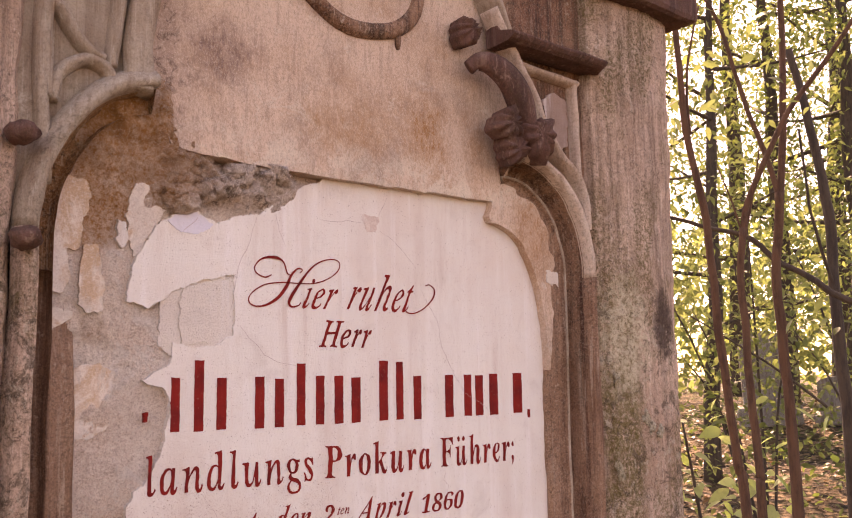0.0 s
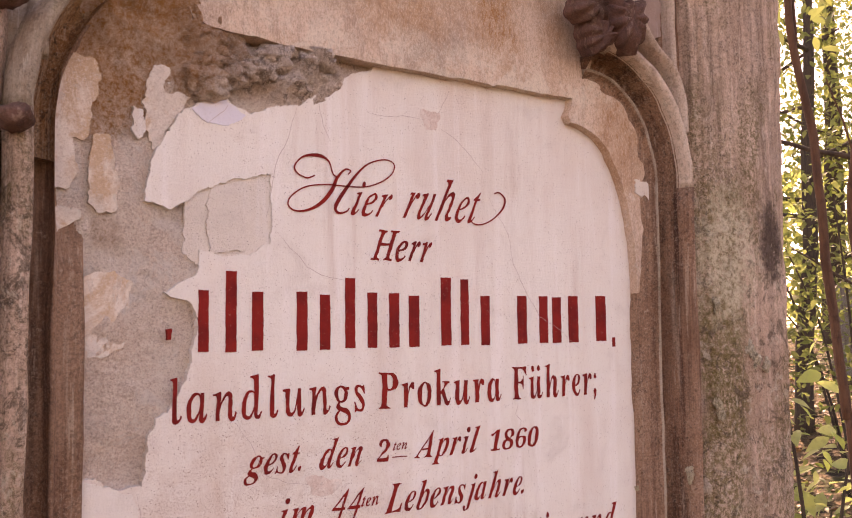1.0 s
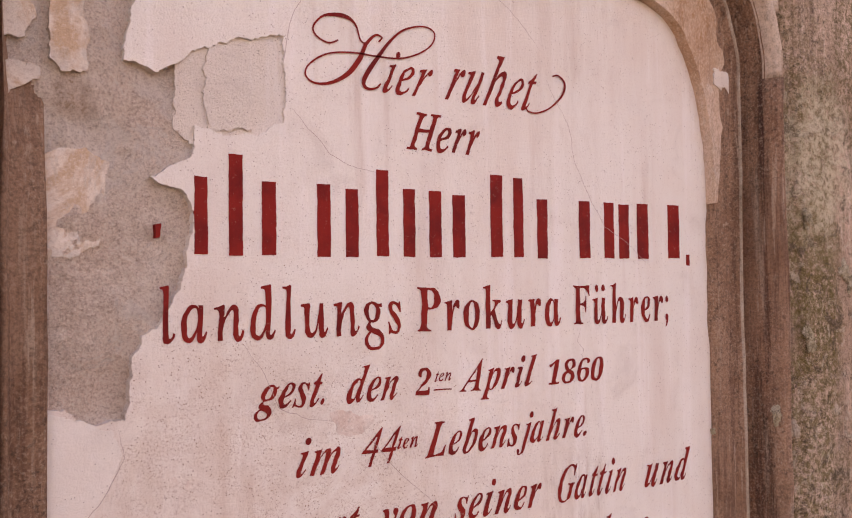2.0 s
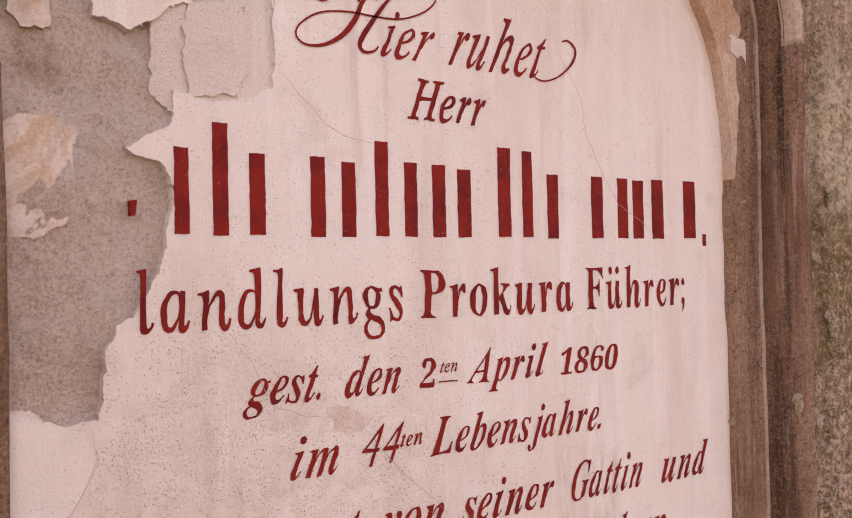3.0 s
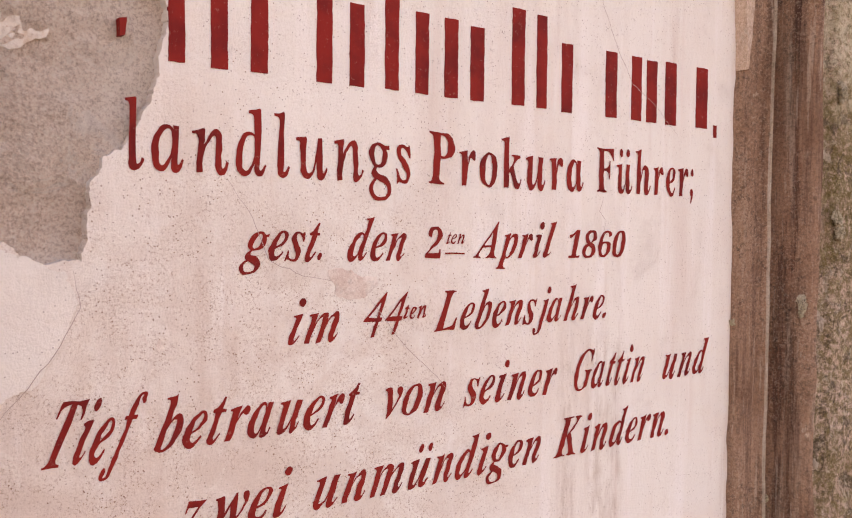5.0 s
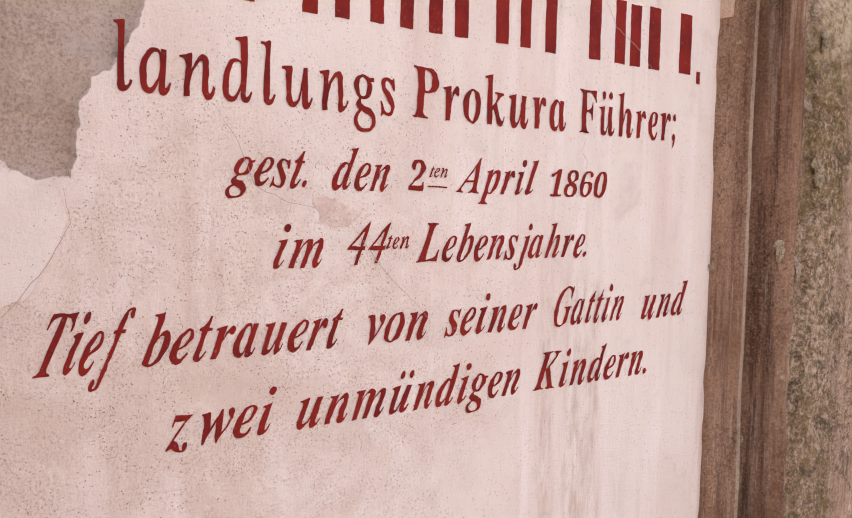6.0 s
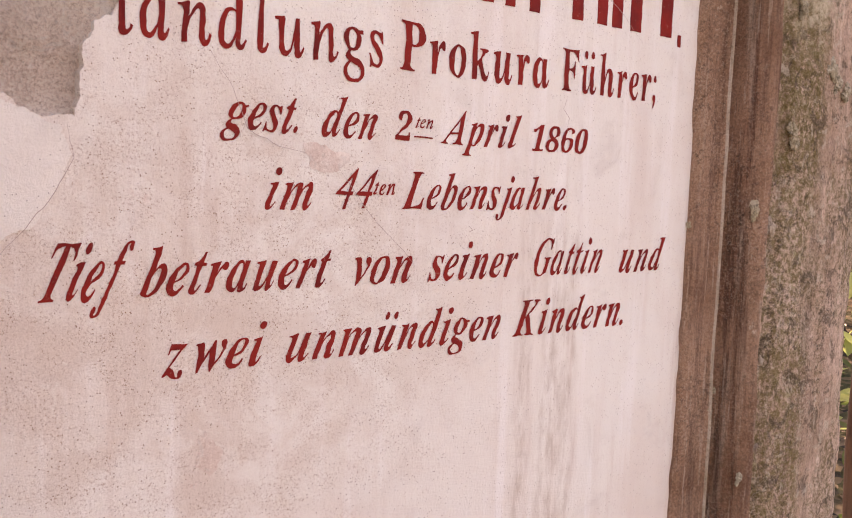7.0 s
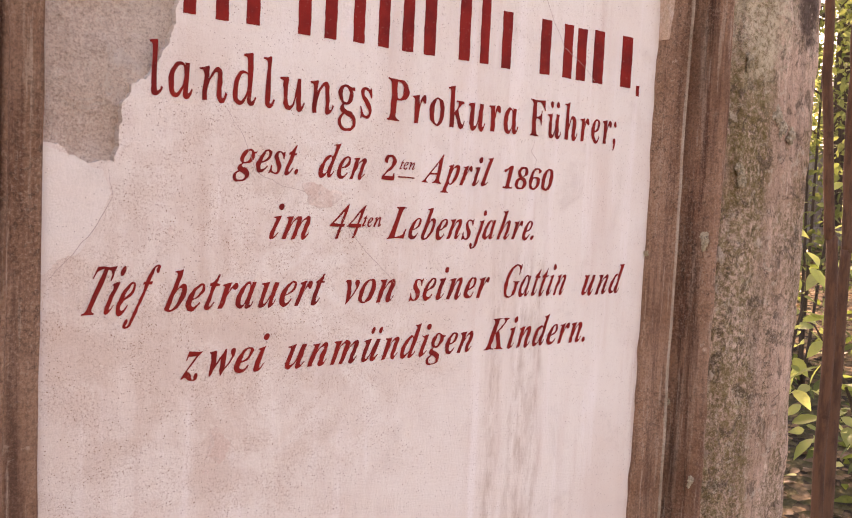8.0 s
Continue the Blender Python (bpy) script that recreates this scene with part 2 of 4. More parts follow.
def mat_tan():
    """Tan limewash above the tablet: rust-coloured clouds, runs and pale bald spots."""
    k = Mat("tan_limewash", 0.9)
    k.b.inputs["Specular IOR Level"].default_value = 0.2
    c = k.mix(k.times(k.ramp(k.noise(6.5, 5, 0.6, co=k.stretch(1, 1, 1, (1.3, 0, 0.4))), 0.44, 0.66), 0.8), (0.70, 0.51, 0.39), (0.52, 0.315, 0.20))
    runs = k.ramp(k.noise(1.0, 7, 0.74, co=k.stretch(95, 50, 16)), 0.48, 0.64)
    c = k.mix(k.times(runs, 0.34), c, (0.27, 0.15, 0.10))
    bald = k.ramp(k.noise(15, 7, 0.72, distort=0.9), 0.55, 0.67)
    c = k.mix(k.times(bald, 0.7), c, (0.72, 0.61, 0.50))
    soot = k.ramp(k.noise(4.4, 6, 0.68, co=k.stretch(1, 1, 1, (7, 7, 3))), 0.50, 0.68)
    sep = k.node("ShaderNodeSeparateXYZ")
    k.link(k.co, sep.inputs[0])
    low = k.times(k.times(k.ramp(sep.outputs["Z"], 1.825, 1.885, 1.0, 0.0), k.ramp(sep.outputs["Z"], 1.79, 1.81)), k.ramp(k.noise(24, 6, 0.7, distort=0.5), 0.44, 0.58))
    c = k.mix(k.times(low, 0.75), c, (0.74, 0.62, 0.50))
    c = k.mix(k.times(soot, 0.45), c, (0.20, 0.13, 0.10))
    side = k.ramp(k.times(sep.outputs["X"], k.times(k.noise(21, 6, 0.7), 0.14), "ADD"), 0.10, 0.17, 1.0, 0.0)
    c = k.mix(k.times(side, 0.75), c, (0.47, 0.32, 0.25))
    c = k.mix(k.times(k.times(side, k.ramp(k.noise(46, 7, 0.78, distort=1.0), 0.50, 0.60)), 0.7), c, (0.15, 0.09, 0.07))
    for px, pz, rx, rz, tone, amount in ((0.475, 1.900, 0.062, 0.075, (0.40, 0.165, 0.045), 0.95), (0.115, 1.955, 0.060, 0.060, (0.21, 0.125, 0.11), 0.85), (0.32, 1.89, 0.10, 0.045, (0.45, 0.225, 0.10), 0.75), (0.585, 1.90, 0.035, 0.07, (0.44, 0.22, 0.11), 0.7), (0.715, 1.765, 0.055, 0.085, (0.42, 0.19, 0.075), 0.85)):
        far = k.node("ShaderNodeVectorMath")
        far.operation = "LENGTH"
        k.link(k.stretch(1 / rx, 0.0, 1 / rz, (-px / rx, 0, -pz / rz)), far.inputs[0])
        edge = k.ramp(k.times(far.outputs["Value"], k.times(k.noise(24, 7, 0.75, distort=0.6), 1.8), "ADD"), 1.2, 2.1, 1.0, 0.0)
        c = k.mix(k.times(k.times(edge, k.ramp(k.noise(1.0, 5, 0.8, co=k.stretch(210, 100, 70)), 0.36, 0.56, 1.0, 0.45)), amount), c, tone)
    g = k.noise(170, 5, 0.8)
    c = k.mix(k.times(k.ramp(g, 0.54, 0.64), 0.30), c, (0.16, 0.09, 0.06))
    grain = k.noise(1.0, 5, 0.85, co=k.stretch(520, 300, 260))
    c = k.mix(k.times(k.ramp(grain, 0.50, 0.60), 0.34), c, (0.26, 0.15, 0.10))
    c = k.mix(k.times(k.ramp(grain, 0.47, 0.40), 0.40), c, (0.80, 0.66, 0.54))
    k.colour(c)
    k.bump(k.times(k.noise(65, 9, 0.75), k.times(k.noise(14, 5, 0.6), 1.4), "ADD"), 0.9, 0.004)
    return k.m


def mat_paint():
    """Oxide-red sign paint, worn thin in places."""
    k = Mat("oxide_red_paint", 0.8)
    k.b.inputs["Specular IOR Level"].default_value = 0.2
    c = k.mix(k.ramp(k.noise(22, 5, 0.6), 0.4, 0.7), (0.27, 0.016, 0.010), (0.155, 0.010, 0.008))
    c = k.mix(k.times(k.ramp(k.noise(190, 6, 0.8), 0.59, 0.68), 0.5), c, (0.40, 0.20, 0.16))
    k.colour(c)
    k.bump(k.noise(200, 5, 0.7), 0.4, 0.0006)
    return k.m


def mat_bark(name, a, b):
    k = Mat(name, 0.9)
    c = k.mix(k.ramp(k.noise(1.0, 6, 0.7, co=k.stretch(45, 45, 9)), 0.4, 0.65), a, b)
    c = k.mix(k.times(k.ramp(k.noise(30, 5, 0.7), 0.58, 0.7), 0.5), c, tuple(v * 0.3 for v in a))
    k.colour(c)
    k.bump(k.noise(1.0, 7, 0.7, co=k.stretch(120, 120, 22)), 0.8, 0.006)
    return k.m


def mat_leaf(name, a, b, through=0.5):
    """A leaf that lets sunlight through; each one a little different."""
    k = Mat(name, 0.5)
    g = k.node("ShaderNodeNewGeometry")
    c = k.mix(g.outputs["Random Per Island"], a, b)
    c = k.mix(k.times(k.ramp(k.noise(55, 4, 0.6), 0.45, 0.7), 0.4), c, tuple(v * 0.55 for v in a))
    k.colour(c)
    tr = k.node("ShaderNodeBsdfTranslucent")
    vivid = k.node("ShaderNodeHueSaturation", Saturation=1.15, Value=1.7)
    k.link(c, vivid.inputs["Color"])
    k.link(vivid.outputs[0], tr.inputs["Color"])
    mx = k.node("ShaderNodeMixShader")
    mx.inputs[0].default_value = through
    k.link(k.b.outputs[0], mx.inputs[1])
    k.link(tr.outputs[0], mx.inputs[2])
    k.link(mx.outputs[0], k.t.nodes["Material Output"].inputs["Surface"])
    return k.m


def mat_ground():
    k = Mat("leaf_litter_soil", 1.0)
    c = k.mix(k.ramp(k.noise(0.7, 6, 0.65), 0.4, 0.62), (0.115, 0.075, 0.042), (0.055, 0.065, 0.022))
    cell = k.node("ShaderNodeTexVoronoi", Scale=17.0)
    k.link(k.co, cell.inputs["Vector"])
    tone = k.node("ShaderNodeSeparateColor")
    k.link(cell.outputs["Color"], tone.inputs[0])
    c = k.mix(k.ramp(tone.outputs[0], 0.55, 0.8), c, (0.23, 0.155, 0.09))
    c = k.mix(k.ramp(tone.outputs[1], 0.72, 0.9), c, (0.035, 0.025, 0.016))
    k.colour(c)
    k.bump(k.times(k.noise(8, 8, 0.75), cell.outputs["Distance"], "ADD"), 1.0, 0.05)
    return k.m


M_WHITE = mat_plaster("pinkish_white_plaster", (0.82, 0.765, 0.695), (0.77, 0.665, 0.585), 0.75)
M_WHITE2 = mat_plaster("smooth_repair_plaster", (0.80, 0.74, 0.67), (0.74, 0.645, 0.57), 0.6, 0.5, False)
M_COOL = mat_plaster("bluish_white_plaster", (0.70, 0.68, 0.74), (0.66, 0.61, 0.65), 0.25, 0.3, False)
M_UNDER = mat_fragment("cream_undercoat", (0.83, 0.71, 0.61), (0.60, 0.36, 0.20))
M_FLAKE = mat_plaster("greyish_plaster_flake", (0.80, 0.715, 0.63), (0.71, 0.595, 0.51), 0.8, 0.8)
M_RENDER = mat_render()
M_CHIP = mat_fragment("pink_brown_undercoat", (0.84, 0.73, 0.65), (0.66, 0.48, 0.40))
M_SPANDREL = mat_plaster("flaking_pink_limewash", (0.44, 0.30, 0.245), (0.33, 0.20, 0.155), 0.9, 1.0)
M_TAN = mat_tan()
M_FILLET = mat_stone("pinkish_brown_jamb_stone", (0.41, 0.24, 0.16), (0.27, 0.135, 0.08), (0.15, 0.09, 0.05), (0.62, 0.48, 0.37), 0.25, (0.095, 0.045, 0.030), 0.70, 0.55)
M_JAMB = mat_stone("red_brown_moulding_stone", (0.37, 0.20, 0.125), (0.22, 0.095, 0.055), (0.17, 0.12, 0.06), (0.60, 0.46, 0.36), 0.25, (0.050, 0.020, 0.014), 0.85, 0.6)
M_LICHEN = mat_stone("crusty_lichen", (0.40, 0.32, 0.20), (0.50, 0.42, 0.31), (0.14, 0.11, 0.03), (0.66, 0.58, 0.47), 0.6, (0.16, 0.11, 0.06), 0.3)
M_RUST = mat_stone("rust_stained_cove_stone", (0.46, 0.27, 0.145), (0.32, 0.14, 0.055), (0.20, 0.15, 0.06), (0.64, 0.50, 0.37), 0.3, (0.12, 0.05, 0.025), 0.6)
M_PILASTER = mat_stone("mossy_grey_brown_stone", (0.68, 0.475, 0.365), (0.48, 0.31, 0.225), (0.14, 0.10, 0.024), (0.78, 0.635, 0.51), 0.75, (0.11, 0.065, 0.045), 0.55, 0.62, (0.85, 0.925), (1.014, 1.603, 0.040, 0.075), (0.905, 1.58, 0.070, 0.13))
M_RIM = mat_stone("pale_weathered_rim_stone", (0.50, 0.40, 0.31), (0.40, 0.28, 0.20), (0.17, 0.14, 0.06), (0.66, 0.58, 0.48), 0.3, (0.17, 0.10, 0.065), 0.5, 0.32)
M_PALE = mat_stone("pale_pinkish_rib_stone", (0.72, 0.57, 0.46), (0.58, 0.42, 0.33), (0.25, 0.18, 0.11), (0.80, 0.68, 0.57), 0.2, (0.26, 0.15, 0.10), 0.4, 0.28)
M_DARKSTONE = mat_stone("dark_red_carved_stone", (0.215, 0.105, 0.080), (0.13, 0.062, 0.048), (0.12, 0.08, 0.04), (0.38, 0.25, 0.19), 0.3, (0.060, 0.032, 0.028), 0.6, 0.35)
M_PAINT = mat_paint()
M_CRACK = Mat("crack_shadow_dirt", 1.0)
M_CRACK.colour((0.46, 0.34, 0.30))
M_CRACK = M_CRACK.m
M_BARK = mat_bark("red_brown_sapling_bark", (0.135, 0.070, 0.042), (0.075, 0.040, 0.026))
M_BARK2 = mat_bark("dark_tree_bark", (0.085, 0.062, 0.045), (0.05, 0.038, 0.03))
M_LEAF = mat_leaf("yellow_green_leaf", (0.185, 0.205, 0.085), (0.110, 0.135, 0.052), 0.60)
M_LEAF2 = mat_leaf("deep_green_leaf", (0.085, 0.115, 0.038), (0.13, 0.155, 0.052), 0.50)
# paler leaf colour that stands in for sunlight on the broad leaves
M_LEAF3 = mat_leaf("leaf_painted_sunlit", (0.40, 0.42, 0.19), (0.26, 0.31, 0.10), 0.5)
M_LITTER = mat_leaf("dry_fallen_leaf", (0.26, 0.17, 0.10), (0.15, 0.09, 0.05), 0.15)
M_GROUND = mat_ground()
M_GRAVE = mat_stone("grey_gravestone", (0.30, 0.285, 0.26), (0.23, 0.21, 0.185), (0.10, 0.105, 0.045), (0.45, 0.43, 0.38), 0.5)


# ---- builders ----
def mesh_of(name, bm, material, smooth=False):
    bmesh.ops.recalc_face_normals(bm, faces=bm.faces)
    me = bpy.data.meshes.new(name)
    bm.to_mesh(me)
    bm.free()
    me.materials.append(material)
    if smooth:
        me.shade_smooth()
    return me


def part(name, bm, material, parent, label="", smooth=False):
    ob = new(name, mesh_of(name, bm, material, smooth))
    ob.parent = parent
    return tagged(ob, label)


def thing(name, label, category, at=(0, 0, 0), group="", kind=""):
    ob = new(name)
    ob.location = at
    ob.empty_display_size = 0.1
    return tagged(ob, label, category, group, kind)


def wob(p, scale, amount, seed=0.0):
    return noise.noise_vector(Vector(p) * scale + Vector((seed, seed * 1.7, seed * 0.3))) * amount


def rough_line(points, step=0.004, amount=0.002, seed=0.0, closed=True):
    """A broken edge: the corner points joined by small uneven steps."""
    out = []
    pairs = list(zip(points, points[1:] + points[:1] if closed else points[1:]))
    for (ax, az), (bx, bz) in pairs:
        n = max(1, int(math.hypot(bx - ax, bz - az) / step))
        for i in range(n):
            x, z = ax + (bx - ax) * i / n, az + (bz - az) * i / n
            v = wob((x, 0, z), 60, amount, seed) + wob((x, 0, z), 180, amount * 0.7, seed + 3) + wob((x, 0, z), 480, amount * 0.55, seed + 5)
            out.append((x + v.x, z + v.z))
    if not closed:
        out.append(points[-1])
    return out


def slab(outline, front, back, worn=0.0):
    """A flat piece in the wall's plane with the given outline in x and z, from y = front to y = back."""
    bm = bmesh.new()
    ahead = [bm.verts.new((x, front, z)) for x, z in outline]
    behind = [bm.verts.new((x, back, z)) for x, z in outline]
    for tri in tessellate_polygon([[Vector((x, z, 0)) for x, z in outline]]):
        if len(set(tri)) == 3:
            bm.faces.new([ahead[k] for k in tri])
    n = len(outline)
    for k in range(n):
        bm.faces.new((ahead[k], ahead[(k + 1) % n], behind[(k + 1) % n], behind[k]))
    if worn:
        rim = [e for e in (bm.edges.get((ahead[k], ahead[(k + 1) % n])) for k in range(n)) if e]
        bmesh.ops.bevel(bm, geom=rim, offset=worn, segments=3, affect="EDGES", profile=0.5, clamp_overlap=True)
    return bm


def block(x0, x1, y0, y1, z0, z1, step=0.05, amount=0.003, seed=0.0, bevel=0.006):
    """A worn stone block with bevelled, uneven faces."""
    bm = bmesh.new()
    bmesh.ops.create_cube(bm, size=1, matrix=Matrix.Translation(((x0 + x1) / 2, (y0 + y1) / 2, (z0 + z1) / 2)) @ Matrix.Diagonal((x1 - x0, y1 - y0, z1 - z0, 1)))
    bmesh.ops.bevel(bm, geom=bm.edges[:], offset=bevel, segments=2, affect="EDGES", profile=0.5)
    n = min(40, int(max(x1 - x0, y1 - y0, z1 - z0) / step))
    if n > 1:
        long_edges = [e for e in bm.edges if e.calc_length() > step * 1.5]
        bmesh.ops.subdivide_edges(bm, edges=long_edges, cuts=min(n, 12), use_grid_fill=True)
    for v in bm.verts:
        v.co += wob(v.co, 9, amount, seed)
    return bm


def sweep(path, profile, amount=0.0015, seed=0.0, side=1, caps=True):
    """A moulding: profile (inward offset, y) carried along a path in x and z; side: +1 if inward lies to the left of the path."""
    bm = bmesh.new()
    rows = []
    pts = [Vector(p) for p in path]
    for i, p in enumerate(pts):
        d = (pts[min(i + 1, len(pts) - 1)] - pts[max(i - 1, 0)]).normalized()
        nrm = Vector((-d.y, d.x)) * side
        row = []
        for off, y in profile:
            q = Vector((p.x + nrm.x * off, y, p.y + nrm.y * off))
            q += wob(q, 35, amount, seed) + wob(q, 11, amount * 1.2, seed + 5)
            row.append(bm.verts.new(q))
        rows.append(row)
    for a, b in zip(rows, rows[1:]):
        for i in range(len(profile) - 1):
            bm.faces.new((a[i], a[i + 1], b[i + 1], b[i]))
    if caps:
        bm.faces.new(rows[0])
        bm.faces.new(rows[-1])
    return bm


def fine(profile, n=4):
    """A profile with more points, rounded a little between its corners."""
    out = []
    pts = [Vector(p) for p in profile]
    for i in range(len(pts) - 1):
        p0, p1, p2, p3 = pts[max(i - 1, 0)], pts[i], pts[i + 1], pts[min(i + 2, len(pts) - 1)]
        for k in range(n):
            t = k / n
            soft = 0.5 * (2 * p1 + (p2 - p0) * t + (2 * p0 - 5 * p1 + 4 * p2 - p3) * t * t + (3 * p1 - p0 - 3 * p2 + p3) * t**3)
            out.append(tuple((p1.lerp(p2, t) * 0.35 + soft * 0.65)))
    out.append(tuple(pts[-1]))
    return out


def spline(points, n=8):
    """A smooth line through the points."""
    out = []
    pts = [Vector(p) for p in points]
    for i in range(len(pts) - 1):
        p0, p1, p2, p3 = pts[max(i - 1, 0)], pts[i], pts[i + 1], pts[min(i + 2, len(pts) - 1)]
        for k in range(n):
            t = k / n
            out.append(0.5 * (2 * p1 + (p2 - p0) * t + (2 * p0 - 5 * p1 + 4 * p2 - p3) * t * t + (3 * p1 - p0 - 3 * p2 + p3) * t**3))
    out.append(pts[-1])
    return out


def tube(points, radii, sides=8, uneven=0.0, seed=0.0, bm=None):
    """A closed tapered tube along points."""
    bm = bm or bmesh.new()
    pts = [Vector(p) for p in points]
    rings = []
    a = None
    for i, p in enumerate(pts):
        d = (pts[min(i + 1, len(pts) - 1)] - pts[max(i - 1, 0)]).normalized()
        a = d.orthogonal().normalized() if a is None else (a - d * a.dot(d)).normalized()
        b = d.cross(a)
        r = radii[i] if isinstance(radii, (list, tuple)) else radii
        ring = []
        for k in range(sides):
            w = 2 * math.pi * k / sides
            q = p + (a * math.cos(w) + b * math.sin(w)) * r
            if uneven:
                q += wob(q, 12, uneven, seed)
            ring.append(bm.verts.new(q))
        rings.append(ring)
    for a, b in zip(rings, rings[1:]):
        for k in range(sides):
            bm.faces.new((a[k], a[(k + 1) % sides], b[(k + 1) % sides], b[k]))
    bm.faces.new(rings[0])
    bm.faces.new(rings[-1])
    return bm


def lump(at, size, amount=0.35, seed=0.0, level=2):
    """A small uneven crumb or bud."""
    bm = bmesh.new()
    bmesh.ops.create_icosphere(bm, subdivisions=level, radius=1)
    for v in bm.verts:
        k = 1 + amount * (0.6 * noise.noise(v.co * 1.6 + Vector((seed, seed, 0))) + 0.5 * noise.noise(v.co * 4.2 + Vector((0, seed, seed))))
        v.co = Vector(at) + Vector((v.co.x * size[0], v.co.y * size[1], v.co.z * size[2])) * k
    return bm


# ---- the monument ----
CX = 0.3425                     # the tablet's middle
MX = lambda x: 2 * CX - x       # noqa: E731  the mirrored place
monument = thing("grave_monument", "weathered plastered stone grave monument with a flaking painted tablet", "gravestone")

# core behind everything
part("core", block(MX(1.075), 1.075, 0.03, 0.34, -0.05, 2.75, 0.08, 0.004, 2), M_PILASTER, monument, "mossy stone core of the monument")


def render_coat():
    """The bare render of the tablet's ground, lumpy where the plaster has come away."""
    bm = bmesh.new()
    x0, x1, z0, z1, n, m = -0.135, 0.30, 0.45, 1.90, 150, 500
    rows = []
    for j in range(m + 1):
        row = []
        for i in range(n + 1):
            x, z = x0 + (x1 - x0) * i / n, z0 + (z1 - z0) * j / m
            p = Vector((x, 0, z))
            y = 0.0080 - 0.0026 * noise.fractal(p * 26, 0.8, 2.1, 4) - 0.0016 * noise.noise(p * 75) - 0.001 * noise.noise(p * 150)
            left = max(0.0, min(1.0, (0.20 - x) / 0.12))
            top = max(0.0, min(1.0, (z - 1.735 + 0.02 * noise.noise(p * 30)) / 0.03)) * max(0.0, min(1.0, (0.26 - x) / 0.05)) * (1.0 if x > 0.05 else max(0.0, 1 - (0.05 - x) / 0.03))
            y -= top * (0.014 + 0.022 * noise.fractal(p * 24, 0.7, 2.2, 5))
            rise = max(0.0, min(1.0, (z - 1.765 + 0.035 * noise.noise(p * 22)) / 0.075)) * max(0.0, min(1.0, (0.075 - x + 0.02 * noise.noise(p * 40)) / 0.05))
            y -= rise * (0.0270 + 0.006 * noise.fractal(p * 30, 0.8, 2.2, 5) - 0.012 * top)
            y -= left * (0.0045 * noise.fractal(p * 11, 0.8, 2.2, 4) + 0.0012 * noise.noise(p * 290) + 0.0010 * noise.noise(p * 190))
            deep = -0.030 if x < 0.075 or z < 1.80 else -0.012
            row.append(bm.verts.new((x, max(y, deep), z)))
        rows.append(row)
    for a, b in zip(rows, rows[1:]):
        for i in range(n):
            bm.faces.new((a[i], a[i + 1], b[i + 1], b[i]))
    return bm


tablet = part("tablet", render_coat(), M_RENDER, monument, "bare sandy render of the tablet where plaster fell off", True)

SKIN = [(0.300, 1.832), (0.283, 1.803), (0.241, 1.785), (0.201, 1.757), (0.183, 1.742), (0.150, 1.736), (0.117, 1.722), (0.101, 1.729),
        (0.082, 1.741), (0.062, 1.736), (0.033, 1.711), (0.012, 1.676), (0.002, 1.656), (-0.006, 1.609), (0.021, 1.604), (0.045, 1.618),
        (0.064, 1.631), (0.100, 1.643), (0.142, 1.654), (0.146, 1.600), (0.142, 1.572), (0.115, 1.557), (0.085, 1.553), (0.056, 1.562),
        (0.054, 1.532), (0.019, 1.512), (0.050, 1.498), (0.055, 1.481), (0.050, 1.446), (0.050, 1.428), (0.037, 1.408), (0.027, 1.388),
        (0.012, 1.376), (0.004, 1.359), (0.000, 1.326), (-0.003, 1.306), (-0.029, 1.303), (-0.051, 1.317), (-0.078, 1.323)]
skin_edge = rough_line(SKIN, 0.002, 0.0028, 1.0, closed=False) + [(-0.078, 0.50), (0.775, 0.50), (0.775, 1.832)]
part("plaster_skin", slab(skin_edge, 0.0, 0.012, 0.0007), M_WHITE, tablet, "pinkish white painted plaster with a ragged broken edge")
SMOOTH = [(-0.074, 1.318), (-0.050, 1.312), (-0.016, 1.300), (-0.008, 1.281), (-0.013, 1.262), (-0.018, 1.247), (-0.036, 1.224), (-0.056, 1.215), (-0.074, 1.19)]
part("repair_patch", slab(rough_line(SMOOTH, 0.002, 0.0030, 4), -0.0016, 0.004), M_WHITE2, tablet, "smooth whiter repair patch")
BLUE = [(0.096, 1.7285), (0.082, 1.738), (0.062, 1.734), (0.046, 1.718), (0.060, 1.706), (0.090, 1.704), (0.112, 1.7195)]
part("bluish_patch", slab(rough_line(BLUE, 0.002, 0.0022, 6), -0.0012, 0.003), M_COOL, tablet, "bluish white freshly bared plaster")
